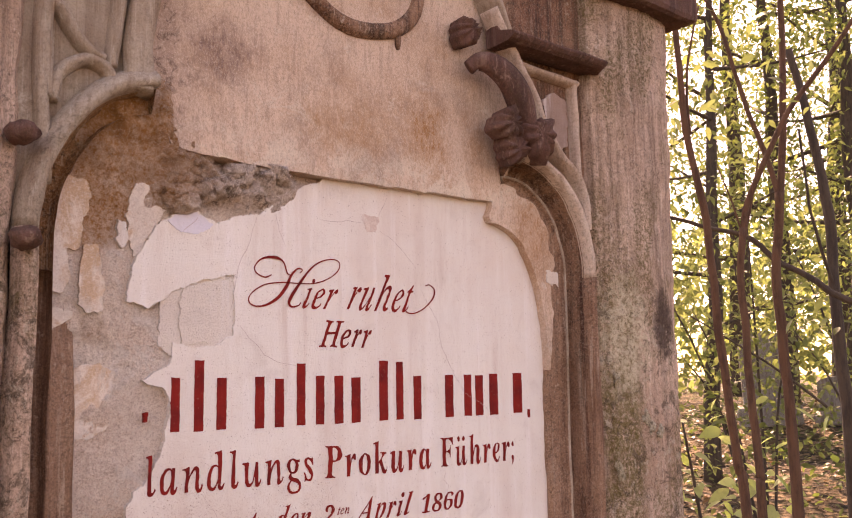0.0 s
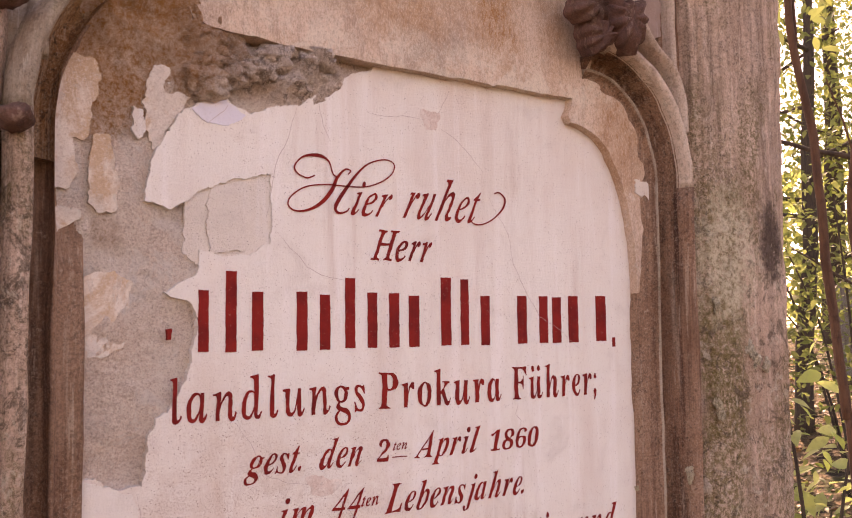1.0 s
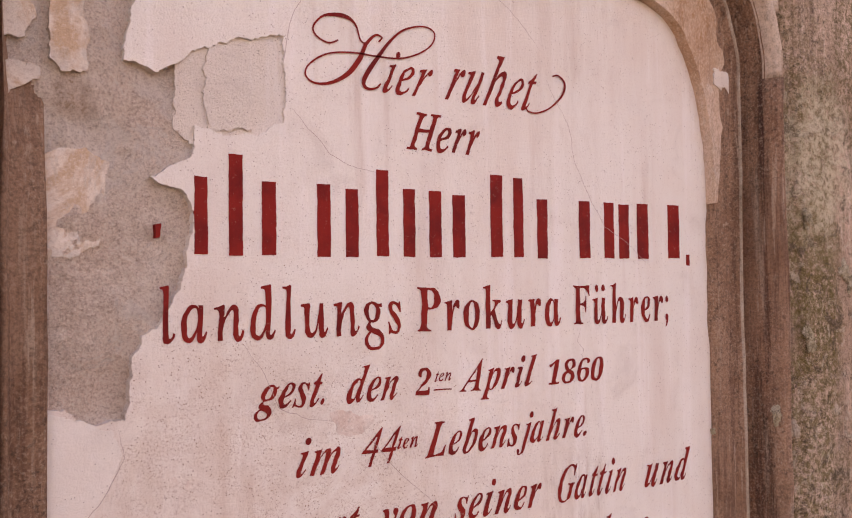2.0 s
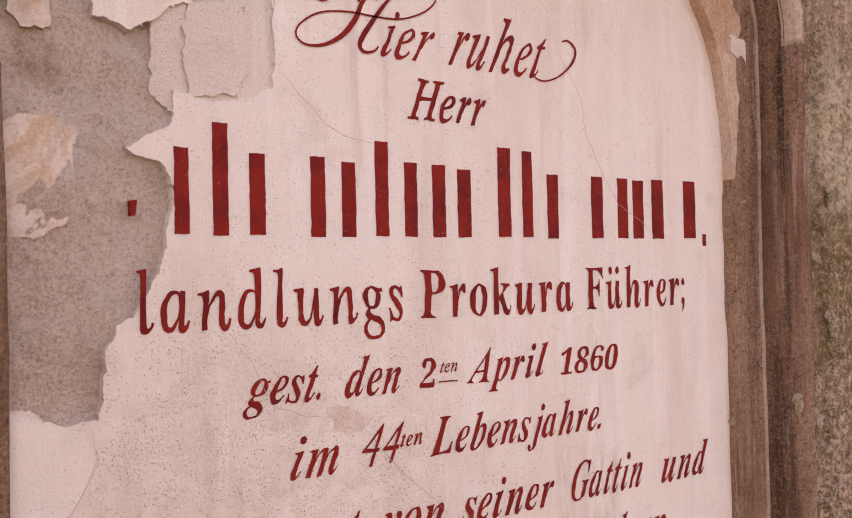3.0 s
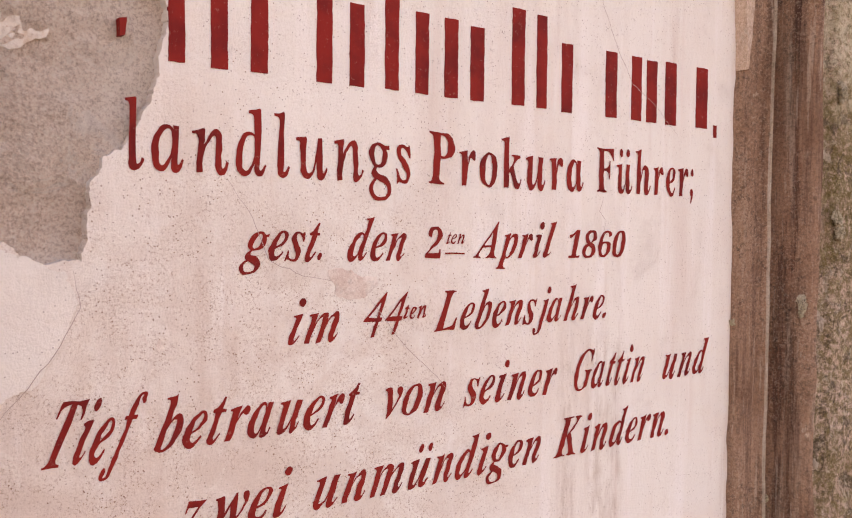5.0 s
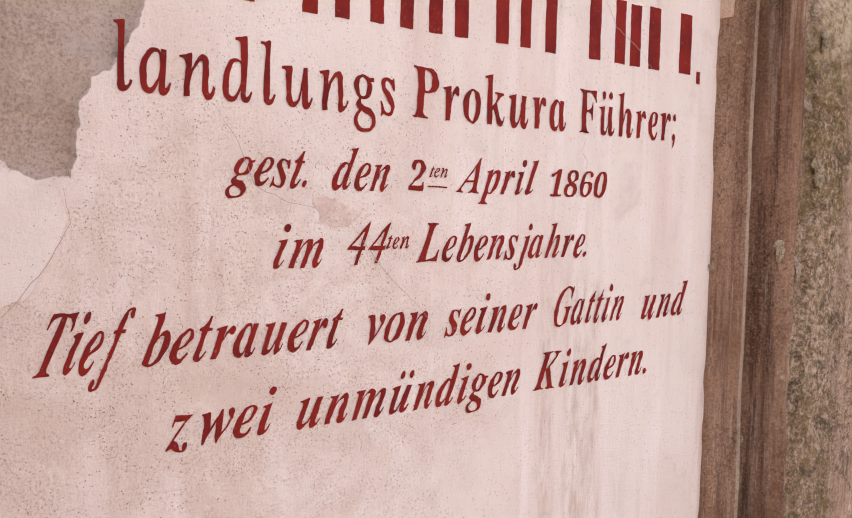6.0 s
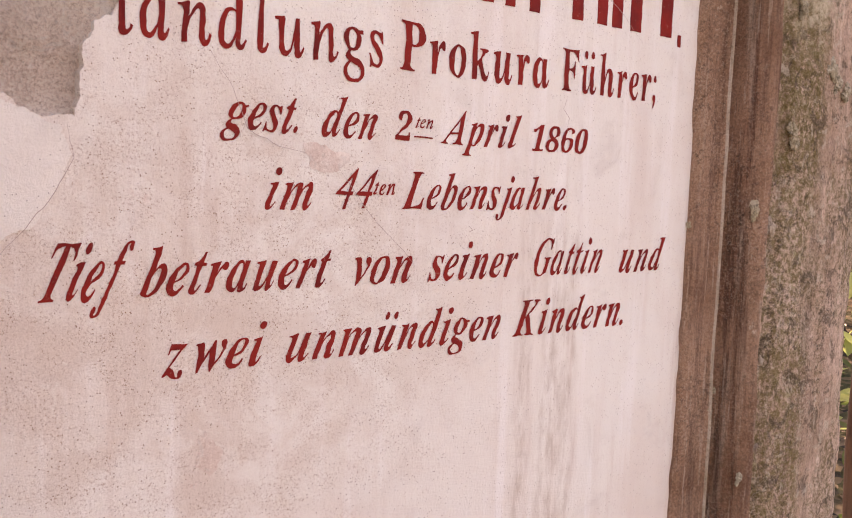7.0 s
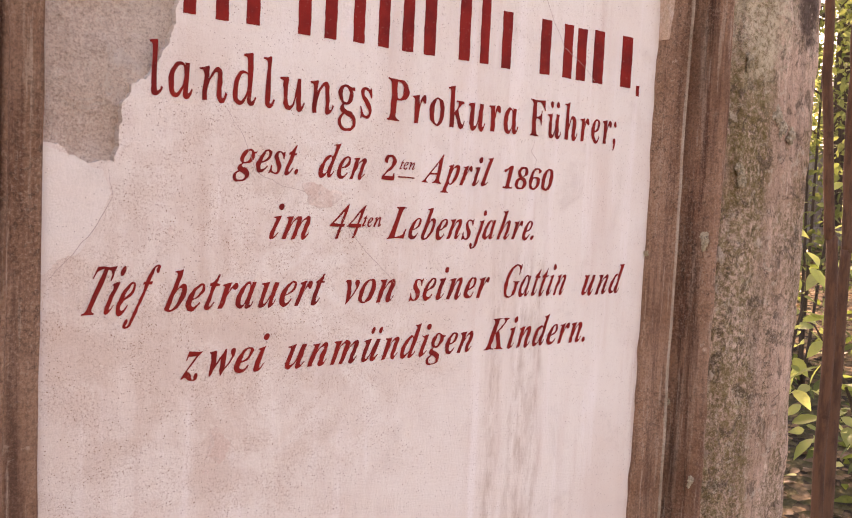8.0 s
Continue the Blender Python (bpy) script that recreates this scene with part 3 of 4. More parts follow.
UNDER = [((0.040, 1.640), (0.090, 1.660), (0.165, 1.672), (0.170, 1.60), (0.160, 1.555), (0.116, 1.5375), (0.066, 1.537), (0.040, 1.555)),
         ((0.070, 1.634), (0.118, 1.641), (0.1205, 1.585), (0.112, 1.561), (0.070, 1.557), (0.066, 1.590)),
         ((-0.128, 1.752), (-0.092, 1.762), (-0.058, 1.760), (-0.053, 1.738), (-0.060, 1.711), (-0.063, 1.680), (-0.070, 1.671), (-0.082, 1.673), (-0.075, 1.641), (-0.083, 1.620), (-0.105, 1.613), (-0.128, 1.612)),
         ((-0.128, 1.593), (-0.093, 1.600), (-0.070, 1.596), (-0.071, 1.587), (-0.092, 1.572), (-0.128, 1.557)),
         ((-0.059, 1.678), (-0.045, 1.678), (-0.037, 1.656), (-0.033, 1.624), (-0.035, 1.598), (-0.054, 1.594), (-0.066, 1.609), (-0.064, 1.641), (-0.062, 1.665)),
         ((-0.072, 1.525), (-0.054, 1.531), (-0.032, 1.534), (-0.016, 1.522), (-0.020, 1.490), (-0.025, 1.452), (-0.046, 1.441), (-0.072, 1.446)),
         ((-0.017, 1.715), (-0.007, 1.711), (-0.005, 1.686), (-0.014, 1.677), (-0.020, 1.690)),
         ((0.004, 1.763), (0.029, 1.764), (0.057, 1.757), (0.061, 1.747), (0.042, 1.729), (0.024, 1.700), (0.006, 1.667), (-0.002, 1.688), (-0.007, 1.718))]
UNDER_LOOK = [(M_FLAKE, 0.0036), (M_FLAKE, 0.0008), (M_UNDER, 0.002), (M_UNDER, 0.002), (M_UNDER, 0.0015), (M_UNDER, 0.0068), (M_FLAKE, 0.003), (M_UNDER, 0.0055)]
for i, piece in enumerate(UNDER):
    part("plaster_fragment", slab(rough_line(list(piece), 0.002, 0.0034, 10 + i), UNDER_LOOK[i][1], 0.013, 0.0012), UNDER_LOOK[i][0], tablet, "loose fragment of cream undercoat")

# crumbling lumps of render under the ledge
crumble = random.Random(12)
for i in range(26):
    x = 0.055 + 0.165 * crumble.random() ** 1.1
    z = 1.806 - (0.008 + 0.058 * crumble.random()) * (1.0 - 0.75 * (x - 0.055) / 0.165)
    r = crumble.uniform(0.006, 0.017)
    part("crumbling_render", lump((x, -0.002, z), (r * 1.3, 0.012 + 0.6 * r, r), 0.8, 5.3 * i, 3), M_RENDER, tablet, "crumbling lump of old render", True)

# chips and plugs in the plaster
CHIPS = [(0.374, 1.747, 0.015, 0.017), (0.212, 1.284, 0.022, 0.013), (0.104, 1.034, 0.011, 0.016), (0.043, 1.232, 0.003, 0.006), (0.050, 1.244, 0.003, 0.004), (0.038, 1.250, 0.004, 0.003), (0.092, 1.010, 0.003, 0.005)]
for i, (x, z, rx, rz) in enumerate(CHIPS):
    ring = [(x + rx * math.cos(a) * (1 + 0.3 * math.sin(3 * a + i)), z + rz * math.sin(a) * (1 + 0.25 * math.cos(2 * a + i))) for a in [k * math.pi / 9 for k in range(18)]]
    part("plaster_chip", slab(rough_line(ring, 0.0015, 0.0030, 20 + i), -0.0005, 0.004), M_CHIP, tablet, "chipped spot baring brownish undercoat")


def ribbon(points, width, y, taper=True, n=8):
    """A flat painted or cracked line on the wall's face."""
    bm = bmesh.new()
    line = spline([(x, 0, z) for x, z in points], n)
    last = None
    for i, p in enumerate(line):
        d = (line[min(i + 1, len(line) - 1)] - line[max(i - 1, 0)]).normalized()
        f = i / (len(line) - 1)
        w = width(f) if callable(width) else width * (math.sin(math.pi * min(max(f, 0.04), 0.96)) ** 0.4 if taper else 1)
        nrm = Vector((-d.z, 0, d.x)) * w / 2
        pair = (bm.verts.new((p.x + nrm.x, y, p.z + nrm.z)), bm.verts.new((p.x - nrm.x, y, p.z - nrm.z)))
        if last:
            bm.faces.new((*last, pair[1], pair[0]))
        last = pair
    return bm


CRACKS = [((0.362, 1.746), (0.33, 1.7465), (0.30, 1.742), (0.275, 1.744)), ((0.386, 1.758), (0.398, 1.776), (0.404, 1.79)),
          ((0.388, 1.738), (0.415, 1.725), (0.44, 1.705), (0.462, 1.682)), ((0.47, 1.65), (0.505, 1.60), (0.512, 1.56), (0.535, 1.52), (0.56, 1.485), (0.60, 1.465), (0.64, 1.435)),
          ((0.176, 1.738), (0.165, 1.70), (0.148, 1.664), (0.141, 1.62), (0.136, 1.60)), ((0.10, 1.365), (0.118, 1.342), (0.135, 1.305), (0.165, 1.292), (0.192, 1.287)),
          ((0.225, 1.275), (0.26, 1.235), (0.30, 1.20), (0.315, 1.185)), ((0.15, 1.585), (0.19, 1.545), (0.21, 1.535), (0.24, 1.53)), ((0.518, 1.365), (0.512, 1.35), (0.522, 1.34), (0.519, 1.325)),
          ((-0.01, 1.30), (-0.005, 1.275), (-0.018, 1.25), (-0.035, 1.228), (-0.06, 1.20)), ((0.205, 1.75), (0.212, 1.72), (0.222, 1.70)),
          ((0.066, 1.706), (0.084, 1.722), (0.088, 1.728))]
for i, c in enumerate(CRACKS):
    line = rough_line(list(c), 0.006, 0.0012, 30 + i, closed=False)
    part("hairline_crack", ribbon(line, 0.00055, -0.0020, n=1), M_CRACK, tablet, "fine dark crack in the plaster")


# lettering
STYLES = {"bold": (0x1D400, 0x1D41A, 0x1D7CE, 0.0), "italic": (0x1D434, 0x1D44E, 0, 0.247), "bold_italic": (0x1D468, 0x1D482, 0x1D7CE, 0.237)}


@functools.lru_cache(maxsize=None)
def glyph(ch, style, weight):
    """One letter of the built-in font's roman or italic serif cut, stood upright: points and faces in font units."""
    caps, small, digits, lean = STYLES[style]
    plain = {"ü": "u"}.get(ch, ch)
    if "A" <= plain <= "Z":
        code = caps + ord(plain) - 65
    elif "a" <= plain <= "z":
        code = 0x210E if (plain, style) == ("h", "italic") else small + ord(plain) - 97
    elif plain.isdigit() and digits:
        code, lean = digits + int(plain), 0.0
    else:
        code, lean = ord(plain), 0.0
    curve = bpy.data.curves.new("text", "FONT")
    curve.body, curve.offset, curve.resolution_u = chr(code), weight, 3
    ob = new("text", curve)
    me = ob.to_mesh()
    pts = [Vector((v.co.x - lean * v.co.y, v.co.y)) for v in me.vertices]
    faces = [tuple(q.vertices) for q in me.polygons]
    ob.to_mesh_clear()
    bpy.data.objects.remove(ob)
    bpy.data.curves.remove(curve)
    if ch == "ü":
        mid = (min(q.x for q in pts) + max(q.x for q in pts)) / 2
        for off in (-0.11, 0.11):
            n = len(pts)
            pts += [Vector((mid + off + 0.055 * math.cos(a), 0.62 + 0.065 * math.sin(a))) for a in [k * math.pi / 5 for k in range(10)]]
            faces.append(tuple(range(n, n + 10)))
    return pts, faces


REF = max(q.y for q in glyph("H", "bold", 0.0)[0])          # height of a capital in font units


def word(text, x0, x1, z0, height, slant=0.0, style="bold_italic", weight=0.0, gap=0.075, y=-0.0006):
    """A painted word: built-in letters between x0 and x1 at the baseline, capitals of that height, edges a little unsteady. Each letter is a part."""
    run, letters = 0.0, []
    for ch in text:
        pts, faces = glyph(ch, style, weight)
        lo = min(q.x for q in pts)
        letters.append(([Vector((q.x - lo + run, q.y)) for q in pts], faces))
        run = max(q.x for q in letters[-1][0]) + gap
    sx, sz = (x1 - x0) / (run - gap), height / REF
    tan = math.tan(radians(slant))
    for pts, faces in letters:
        bm = bmesh.new()
        vs = [bm.verts.new((x0 + q.x * sx + q.y * sz * tan, y, z0 + q.y * sz)) for q in pts]
        for f in faces:
            bm.faces.new([vs[i] for i in f])
        bmesh.ops.subdivide_edges(bm, edges=[e for e in bm.edges if e.calc_length() > 0.006], cuts=2)
        for v in bm.verts:
            q = wob(v.co, 170, 0.0011, x0) + wob(v.co, 45, 0.0011, x0)
            v.co.x += q.x
            v.co.z += q.z
        part("painted_letter", bm, M_PAINT, tablet, "oxide-red painted letter")


word("ier", 0.247, 0.300, 1.6125, 0.042, 26, "italic", 0.006)
word("ruhet", 0.325, 0.442, 1.613, 0.050, 26, "italic", 0.006)
word("Herr", 0.280, 0.367, 1.557, 0.037, 19, "italic", 0.012)
word("landlungs", 0.024, 0.271, 1.369, 0.046, 0, "italic", 0.006, 0.10)
word("Prokura", 0.291, 0.489, 1.3695, 0.046, 0, "bold_italic", 0.0, 0.095)
word("Führer;", 0.508, 0.672, 1.3695, 0.046, 0, "bold_italic", 0.0, 0.095)
word("gest.", 0.113, 0.182, 1.304, 0.034, 20)
word("den", 0.205, 0.263, 1.303, 0.035, 20)
word("2", 0.287, 0.304, 1.304, 0.026, 8, "bold")
word("ten", 0.310, 0.332, 1.317, 0.012, 16, "italic", 0.012)
word("April", 0.342, 0.441, 1.3035, 0.034, 20)
word("1860", 0.465, 0.552, 1.303, 0.026, 12)
word("im", 0.149, 0.197, 1.2385, 0.035, 20)
word("44", 0.217, 0.258, 1.239, 0.037, 22, "italic", -0.012)
word("ten", 0.264, 0.288, 1.253, 0.014, 16, "italic", 0.018)
word("Lebensjahre.", 0.297, 0.525, 1.240, 0.035, 20)
word("Tief", -0.034, 0.025, 1.169, 0.044, 22)
word("betrauert", 0.042, 0.212, 1.1695, 0.038, 20)
word("von", 0.238, 0.309, 1.1695, 0.038, 20)
word("seiner", 0.331, 0.448, 1.169, 0.038, 20)
word("Gattin", 0.473, 0.585, 1.1685, 0.040, 20)
word("und", 0.618, 0.696, 1.1675, 0.039, 20)
word("zwei", 0.062, 0.149, 1.105, 0.037, 20)
word("unmündigen", 0.172, 0.429, 1.1045, 0.037, 20)
word("Kindern.", 0.451, 0.633, 1.104, 0.039, 20)
part("dash", ribbon([(0.309, 1.3085), (0.320, 1.3085), (0.332, 1.308)], 0.0014, -0.001, False), M_PAINT, tablet)
swell = lambda f: 0.0017 + 0.0036 * math.exp(-((f - 0.17) / 0.07) ** 2) + 0.0034 * math.exp(-((f - 0.84) / 0.08) ** 2)  # noqa: E731
part("flourish", ribbon([(0.2010, 1.6570), (0.1900, 1.6530), (0.1770, 1.6580), (0.1740, 1.6670), (0.1860, 1.6790), (0.2070, 1.6820), (0.2200, 1.6760), (0.2260, 1.6610), (0.2320, 1.6580)],
                        lambda f: 0.0018 + 0.0026 * math.exp(-((f - 0.62) / 0.10) ** 2), -0.0010), M_PAINT, tablet, "painted swash of the opening capital")
part("flourish", ribbon([(0.2470, 1.6620), (0.2510, 1.6670), (0.2430, 1.6680), (0.2320, 1.6570), (0.2250, 1.6420), (0.2110, 1.6250), (0.1920, 1.6140), (0.1740, 1.6120), (0.1650, 1.6190), (0.1700, 1.6300), (0.1890, 1.6420),
                         (0.2170, 1.6470), (0.2480, 1.6470), (0.2740, 1.6490), (0.2980, 1.6580), (0.3130, 1.6700), (0.3150, 1.6820), (0.3010, 1.6860), (0.2780, 1.6790), (0.2610, 1.6650), (0.2450, 1.6450), (0.2330, 1.6280),
                         (0.2290, 1.6180), (0.2340, 1.6130), (0.2440, 1.6150), (0.2490, 1.6200)], swell, -0.0012), M_PAINT, tablet, "painted stems and loop of the opening capital")
part("flourish", ribbon([(0.4380, 1.6180), (0.4440, 1.6120), (0.4580, 1.6115), (0.4780, 1.6200), (0.4960, 1.6360), (0.5000, 1.6500), (0.4900, 1.6580), (0.4810, 1.6560)],
                        lambda f: 0.0018 + 0.0014 * math.exp(-((f - 0.65) / 0.15) ** 2), -0.0011), M_PAINT, tablet, "painted closing swash")

# the name, given as plain upright bars of its height and colour
BARS = [(0.0560, 0.0680, 1.446, 1.515), (0.088, 0.101, 1.445, 1.537), (0.120, 0.134, 1.446, 1.514), (0.177, 0.191, 1.445, 1.515), (0.208, 0.222, 1.445, 1.512), (0.243, 0.257, 1.446, 1.533),
        (0.275, 0.289, 1.446, 1.515), (0.307, 0.322, 1.446, 1.515), (0.337, 0.353, 1.446, 1.512), (0.388, 0.404, 1.447, 1.537), (0.4205, 0.434, 1.447, 1.535), (0.455, 0.470, 1.446, 1.513),
        (0.520, 0.537, 1.447, 1.514), (0.561, 0.577, 1.447, 1.514), (0.586, 0.603, 1.447, 1.513), (0.618, 0.637, 1.447, 1.515), (0.674, 0.695, 1.448, 1.516), (0.708, 0.714, 1.439, 1.453)]
for i, (x0, x1, z0, z1) in enumerate(BARS):
    ring = rough_line([(x0, z0), (x1, z0), (x1, z1), (x0, z1)], 0.004, 0.0006, 50 + i)
    part("painted_bar", slab(ring, -0.0008, 0.002), M_PAINT, tablet, "plain oxide-red painted bar")
part("painted_bar", slab(rough_line([(0.021, 1.460), (0.026, 1.460), (0.027, 1.472), (0.022, 1.472)], 0.003, 0.001, 80), 0.0008, 0.008), M_PAINT, tablet, "last trace of red paint on the bare render")

# tan plate above the ledge, with its shoulders
shoulder = [(0.622, 1.808), (0.6205, 1.796), (0.612, 1.782), (0.618, 1.772), (0.645, 1.767), (0.672, 1.756), (0.695, 1.738), (0.710, 1.715), (0.722, 1.690), (0.735, 1.655), (0.746, 1.600), (0.751, 1.520), (0.755, 1.520), (0.764, 1.600), (0.778, 1.690),
            (0.764, 1.765), (0.720, 1.822), (0.655, 1.850), (0.675, 1.90), (0.682, 1.960), (0.640, 2.060), (0.590, 2.16), (0.51, 2.27), (CX, 2.39)]
left_shoulder = [(0.17, 2.27), (0.09, 2.16), (0.03, 2.06), (0.008, 1.985), (0.004, 1.930), (0.004, 1.880), (0.012, 1.845), (0.030, 1.838), (0.042, 1.820), (0.058, 1.812)]
plate_edge = rough_line(left_shoulder + [(0.20, 1.806), (0.40, 1.806)] + shoulder, 0.010, 0.0022, 60)
part("tan_plate", slab(plate_edge, -0.0155, 0.031, 0.005), M_TAN, monument, "tan limewashed plaster field above the tablet")

# jamb mouldings with the lower lobes of the trefoil
ROLL_EDGE = fine([(-0.020, -0.040), (-0.013, -0.060), (-0.003, -0.069), (0.005, -0.064), (0.008, -0.046)], 3)
COVE = fine([(0.0075, -0.050), (0.011, -0.020), (0.020, -0.008), (0.029, -0.011), (0.033, -0.025), (0.037, -0.026), (0.041, -0.016), (0.058, -0.014), (0.069, -0.010), (0.0705, 0.008)], 3)
LOBE = [(0.655 + 0.166 * math.cos(a), 1.685 + 0.200 * math.sin(a)) for a in [radians(3 * k) for k in range(0, 33)]]
right_path = [(0.821, 0.0 + 0.04 * k) for k in range(42)] + LOBE
left_path = [(MX(x), z) for x, z in right_path]
for path, side, seed, edge, inner, label in ((right_path, 1, 1, M_FILLET, M_JAMB, "red-brown streaked moulded stone jamb"), (left_path, -1, 9, M_PILASTER, M_RUST, "rust-stained moulded stone jamb")):
    if side > 0:
        part("jamb_cove", sweep(path, COVE[:13], 0.0018, seed, side), inner, monument, label, True)
        part("jamb_fillet", sweep(path, COVE[12:], 0.0018, seed, side), M_FILLET, monument, "pinkish brown streaked flat band of the jamb", True)
        part("mortar_bead", sweep([(0.821, 0.008 * k) for k in range(208)], [(0.0635, 0.004), (0.065, -0.011), (0.0675, -0.0125), (0.070, -0.006), (0.0715, 0.004)], 0.0040, 31, side), M_FILLET, monument, "crumbling mortar edge against the plaster", True)
        # bead in paler stone than its neighbours, painting the highlight on the ridge
        part("jamb_bead", sweep(path, [(0.0315, -0.016), (0.0325, -0.0268), (0.0345, -0.0295), (0.0365, -0.0268), (0.0385, -0.016)], 0.0018, seed, side), M_RIM, monument, "thin bead of the jamb, ridge highlight put into its pale stone", True)
    else:
        part("jamb_cove", sweep(path[:42], COVE[:13], 0.0018, seed, side), M_FILLET, monument, "streaked brown moulded stone jamb", True)
        part("lobe_cove", sweep(path[41:70], COVE[:13], 0.0018, seed, side), inner, monument, label, True)
        bm = sweep(path[:70], COVE[12:], 0.0018, seed, side, False)
        for v in bm.verts:
            t = max(0.0, min(1.0, (v.co.z - 1.46) / 0.16))
            v.co.y += 0.024 * t * t * (3 - 2 * t)
        part("jamb_fillet", bm, M_FILLET, monument, "brown streaked flat band of the jamb", True)
    part("jamb_roll", sweep(path[:43], ROLL_EDGE, 0.0022, seed, side), edge, monument, "rounded edge of the stone jamb", True)
    part("lobe_rim", sweep(path[42:] if side > 0 else path[42:70], ROLL_EDGE, 0.0018, seed, side), M_PALE if side > 0 else M_RIM, monument, "pale rounded rim of the lower arch lobe", True)
RIM = fine([(-0.016, -0.045), (-0.012, -0.058), (0.0, -0.064), (0.006, -0.055), (0.010, -0.045), (0.012, -0.017)], 3)
upper = spline([(0.650, 1.884), (0.688, 1.915), (0.690, 1.960), (0.668, 2.015), (0.640, 2.070), (0.600, 2.16), (0.52, 2.27), (CX, 2.40)], 8)
part("arch_rim", sweep([tuple(p) for p in upper], RIM, 0.0015, 4, 1), M_RIM, monument, "thin pale stone rim of the upper arch", True)
upper_left = spline([(-0.004, 1.868), (-0.004, 1.890), (-0.006, 1.93), (0.002, 1.985), (0.02, 2.06), (0.085, 2.16), (0.165, 2.27), (CX, 2.40)], 8)
part("arch_rim", sweep([tuple(p) for p in upper_left], fine([(-0.030, -0.045), (-0.026, -0.058), (0.0, -0.062), (0.006, -0.052), (0.010, -0.040), (0.012, -0.017)], 3), 0.0015, 7, -1), M_RIM, monument, "pale stone rim of the upper arch", True)


def mirrored(pts):
    return [(MX(x), z) for x, z in pts][::-1]


# spandrels: recessed fields beside the arch, with ribs of tracery
lobe_out = [(x + 0.004, z + 0.004) for x, z in LOBE]
spandrel = lobe_out[2:30:2] + [(0.690, 1.915), (0.692, 1.960), (0.670, 2.015), (0.640, 2.070), (0.60, 2.16), (0.52, 2.27), (0.52, 2.68), (0.85, 2.68), (0.85, 1.69)]
part("spandrel_field", slab(spandrel, -0.036, 0.031), M_JAMB, monument, "recessed flaking spandrel field")
part("spandrel_field", slab(mirrored(spandrel), -0.036, 0.031), M_RIM, monument, "recessed pale spandrel field")
ROLL = fine([(-0.009, -0.034), (-0.007, -0.048), (0.0, -0.056), (0.007, -0.048), (0.009, -0.034)], 2)


ROLL_HIGH = fine([(-0.0095, -0.034), (-0.008, -0.062), (-0.001, -0.071), (0.005, -0.064), (0.008, -0.034)], 2)


def rib(points, name, material, seed, label, profile=ROLL):
    return part(name, sweep([tuple(p) for p in spline(points, 7)], profile, 0.0012, seed), material, monument, label, True)


rib([(0.593, 2.134), (0.641, 2.057), (0.686, 1.998), (0.703, 1.958), (0.744, 1.904), (0.792, 1.866), (0.812, 1.825), (0.816, 1.77)], "tracery_rib", M_PALE, 11, "pale worn stone tracery rib", ROLL_HIGH)
rib([(0.716, 1.985), (0.722, 1.955), (0.752, 1.915), (0.790, 1.885), (0.803, 1.862)], "tracery_rib", M_DARKSTONE, 12, "dark curved stone tracery rib")
rib([(0.655, 2.052), (0.735, 2.049), (0.815, 2.046)], "tracery_bar", M_PALE, 13, "straight stone bar over the spandrel")
rib([(0.806, 2.05), (0.808, 1.95), (0.812, 1.86), (0.816, 1.76)], "tracery_bar", M_PALE, 14, "upright stone bar beside the spandrel")
rib([(-0.118, 1.838), (-0.112, 1.872), (-0.083, 1.896), (-0.058, 1.892), (-0.048, 1.876), (-0.052, 1.868)], "tracery_rib", M_RIM, 15, "hooked stone tracery cusp")
rib([(-0.050, 1.892), (-0.046, 1.93), (-0.040, 1.985), (-0.035, 2.05)], "tracery_rib", M_RIM, 16, "curved stone tracery rib")
rib([(-0.122, 1.84), (-0.128, 1.90), (-0.122, 1.96), (-0.085, 1.915), (-0.06, 1.90)], "tracery_rib", M_RIM, 17, "curved stone tracery rib")
rib([(-0.122, 1.74), (-0.130, 1.86), (-0.132, 1.96), (-0.130, 2.05)], "tracery_bar", M_RIM, 18, "upright stone bar beside the spandrel")
rib([(0.03, 2.054), (-0.05, 2.05), (-0.13, 2.048)], "tracery_bar", M_RIM, 19, "straight stone bar over the spandrel")

# hood mouldings over the spandrels
HOOD = fine([(-0.018, -0.03), (-0.019, -0.086), (-0.010, -0.100), (-0.004, -0.098), (0.006, -0.064), (0.016, -0.060), (0.018, -0.03)], 2)
for seed, line in ((21, [(0.600 + 0.0245 * k, 2.089) for k in range(12)]), (22, [(MX(0.600 + 0.0245 * k), 2.089) for k in range(12)])):
    bm = sweep(line, HOOD, 0.002, seed, 1 if seed == 21 else -1)
    for end in ([v for v in bm.verts if abs(v.co.x - line[-1][0]) < 0.006],):
        for v in end:
            v.co.y = -0.03 + (v.co.y + 0.03) * 0.35
    part("hood_moulding", bm, M_DARKSTONE, monument, "dark weathered hood moulding")

# pilasters
PIL = fine([(0.838, -0.034), (0.846, -0.052), (0.858, -0.057), (0.866, -0.064), (0.90, -0.070), (0.95, -0.073), (1.00, -0.072), (1.04, -0.068), (1.066, -0.060), (1.082, -0.045), (1.088, -0.02), (1.090, 0.10), (1.090, 0.34)], 7)


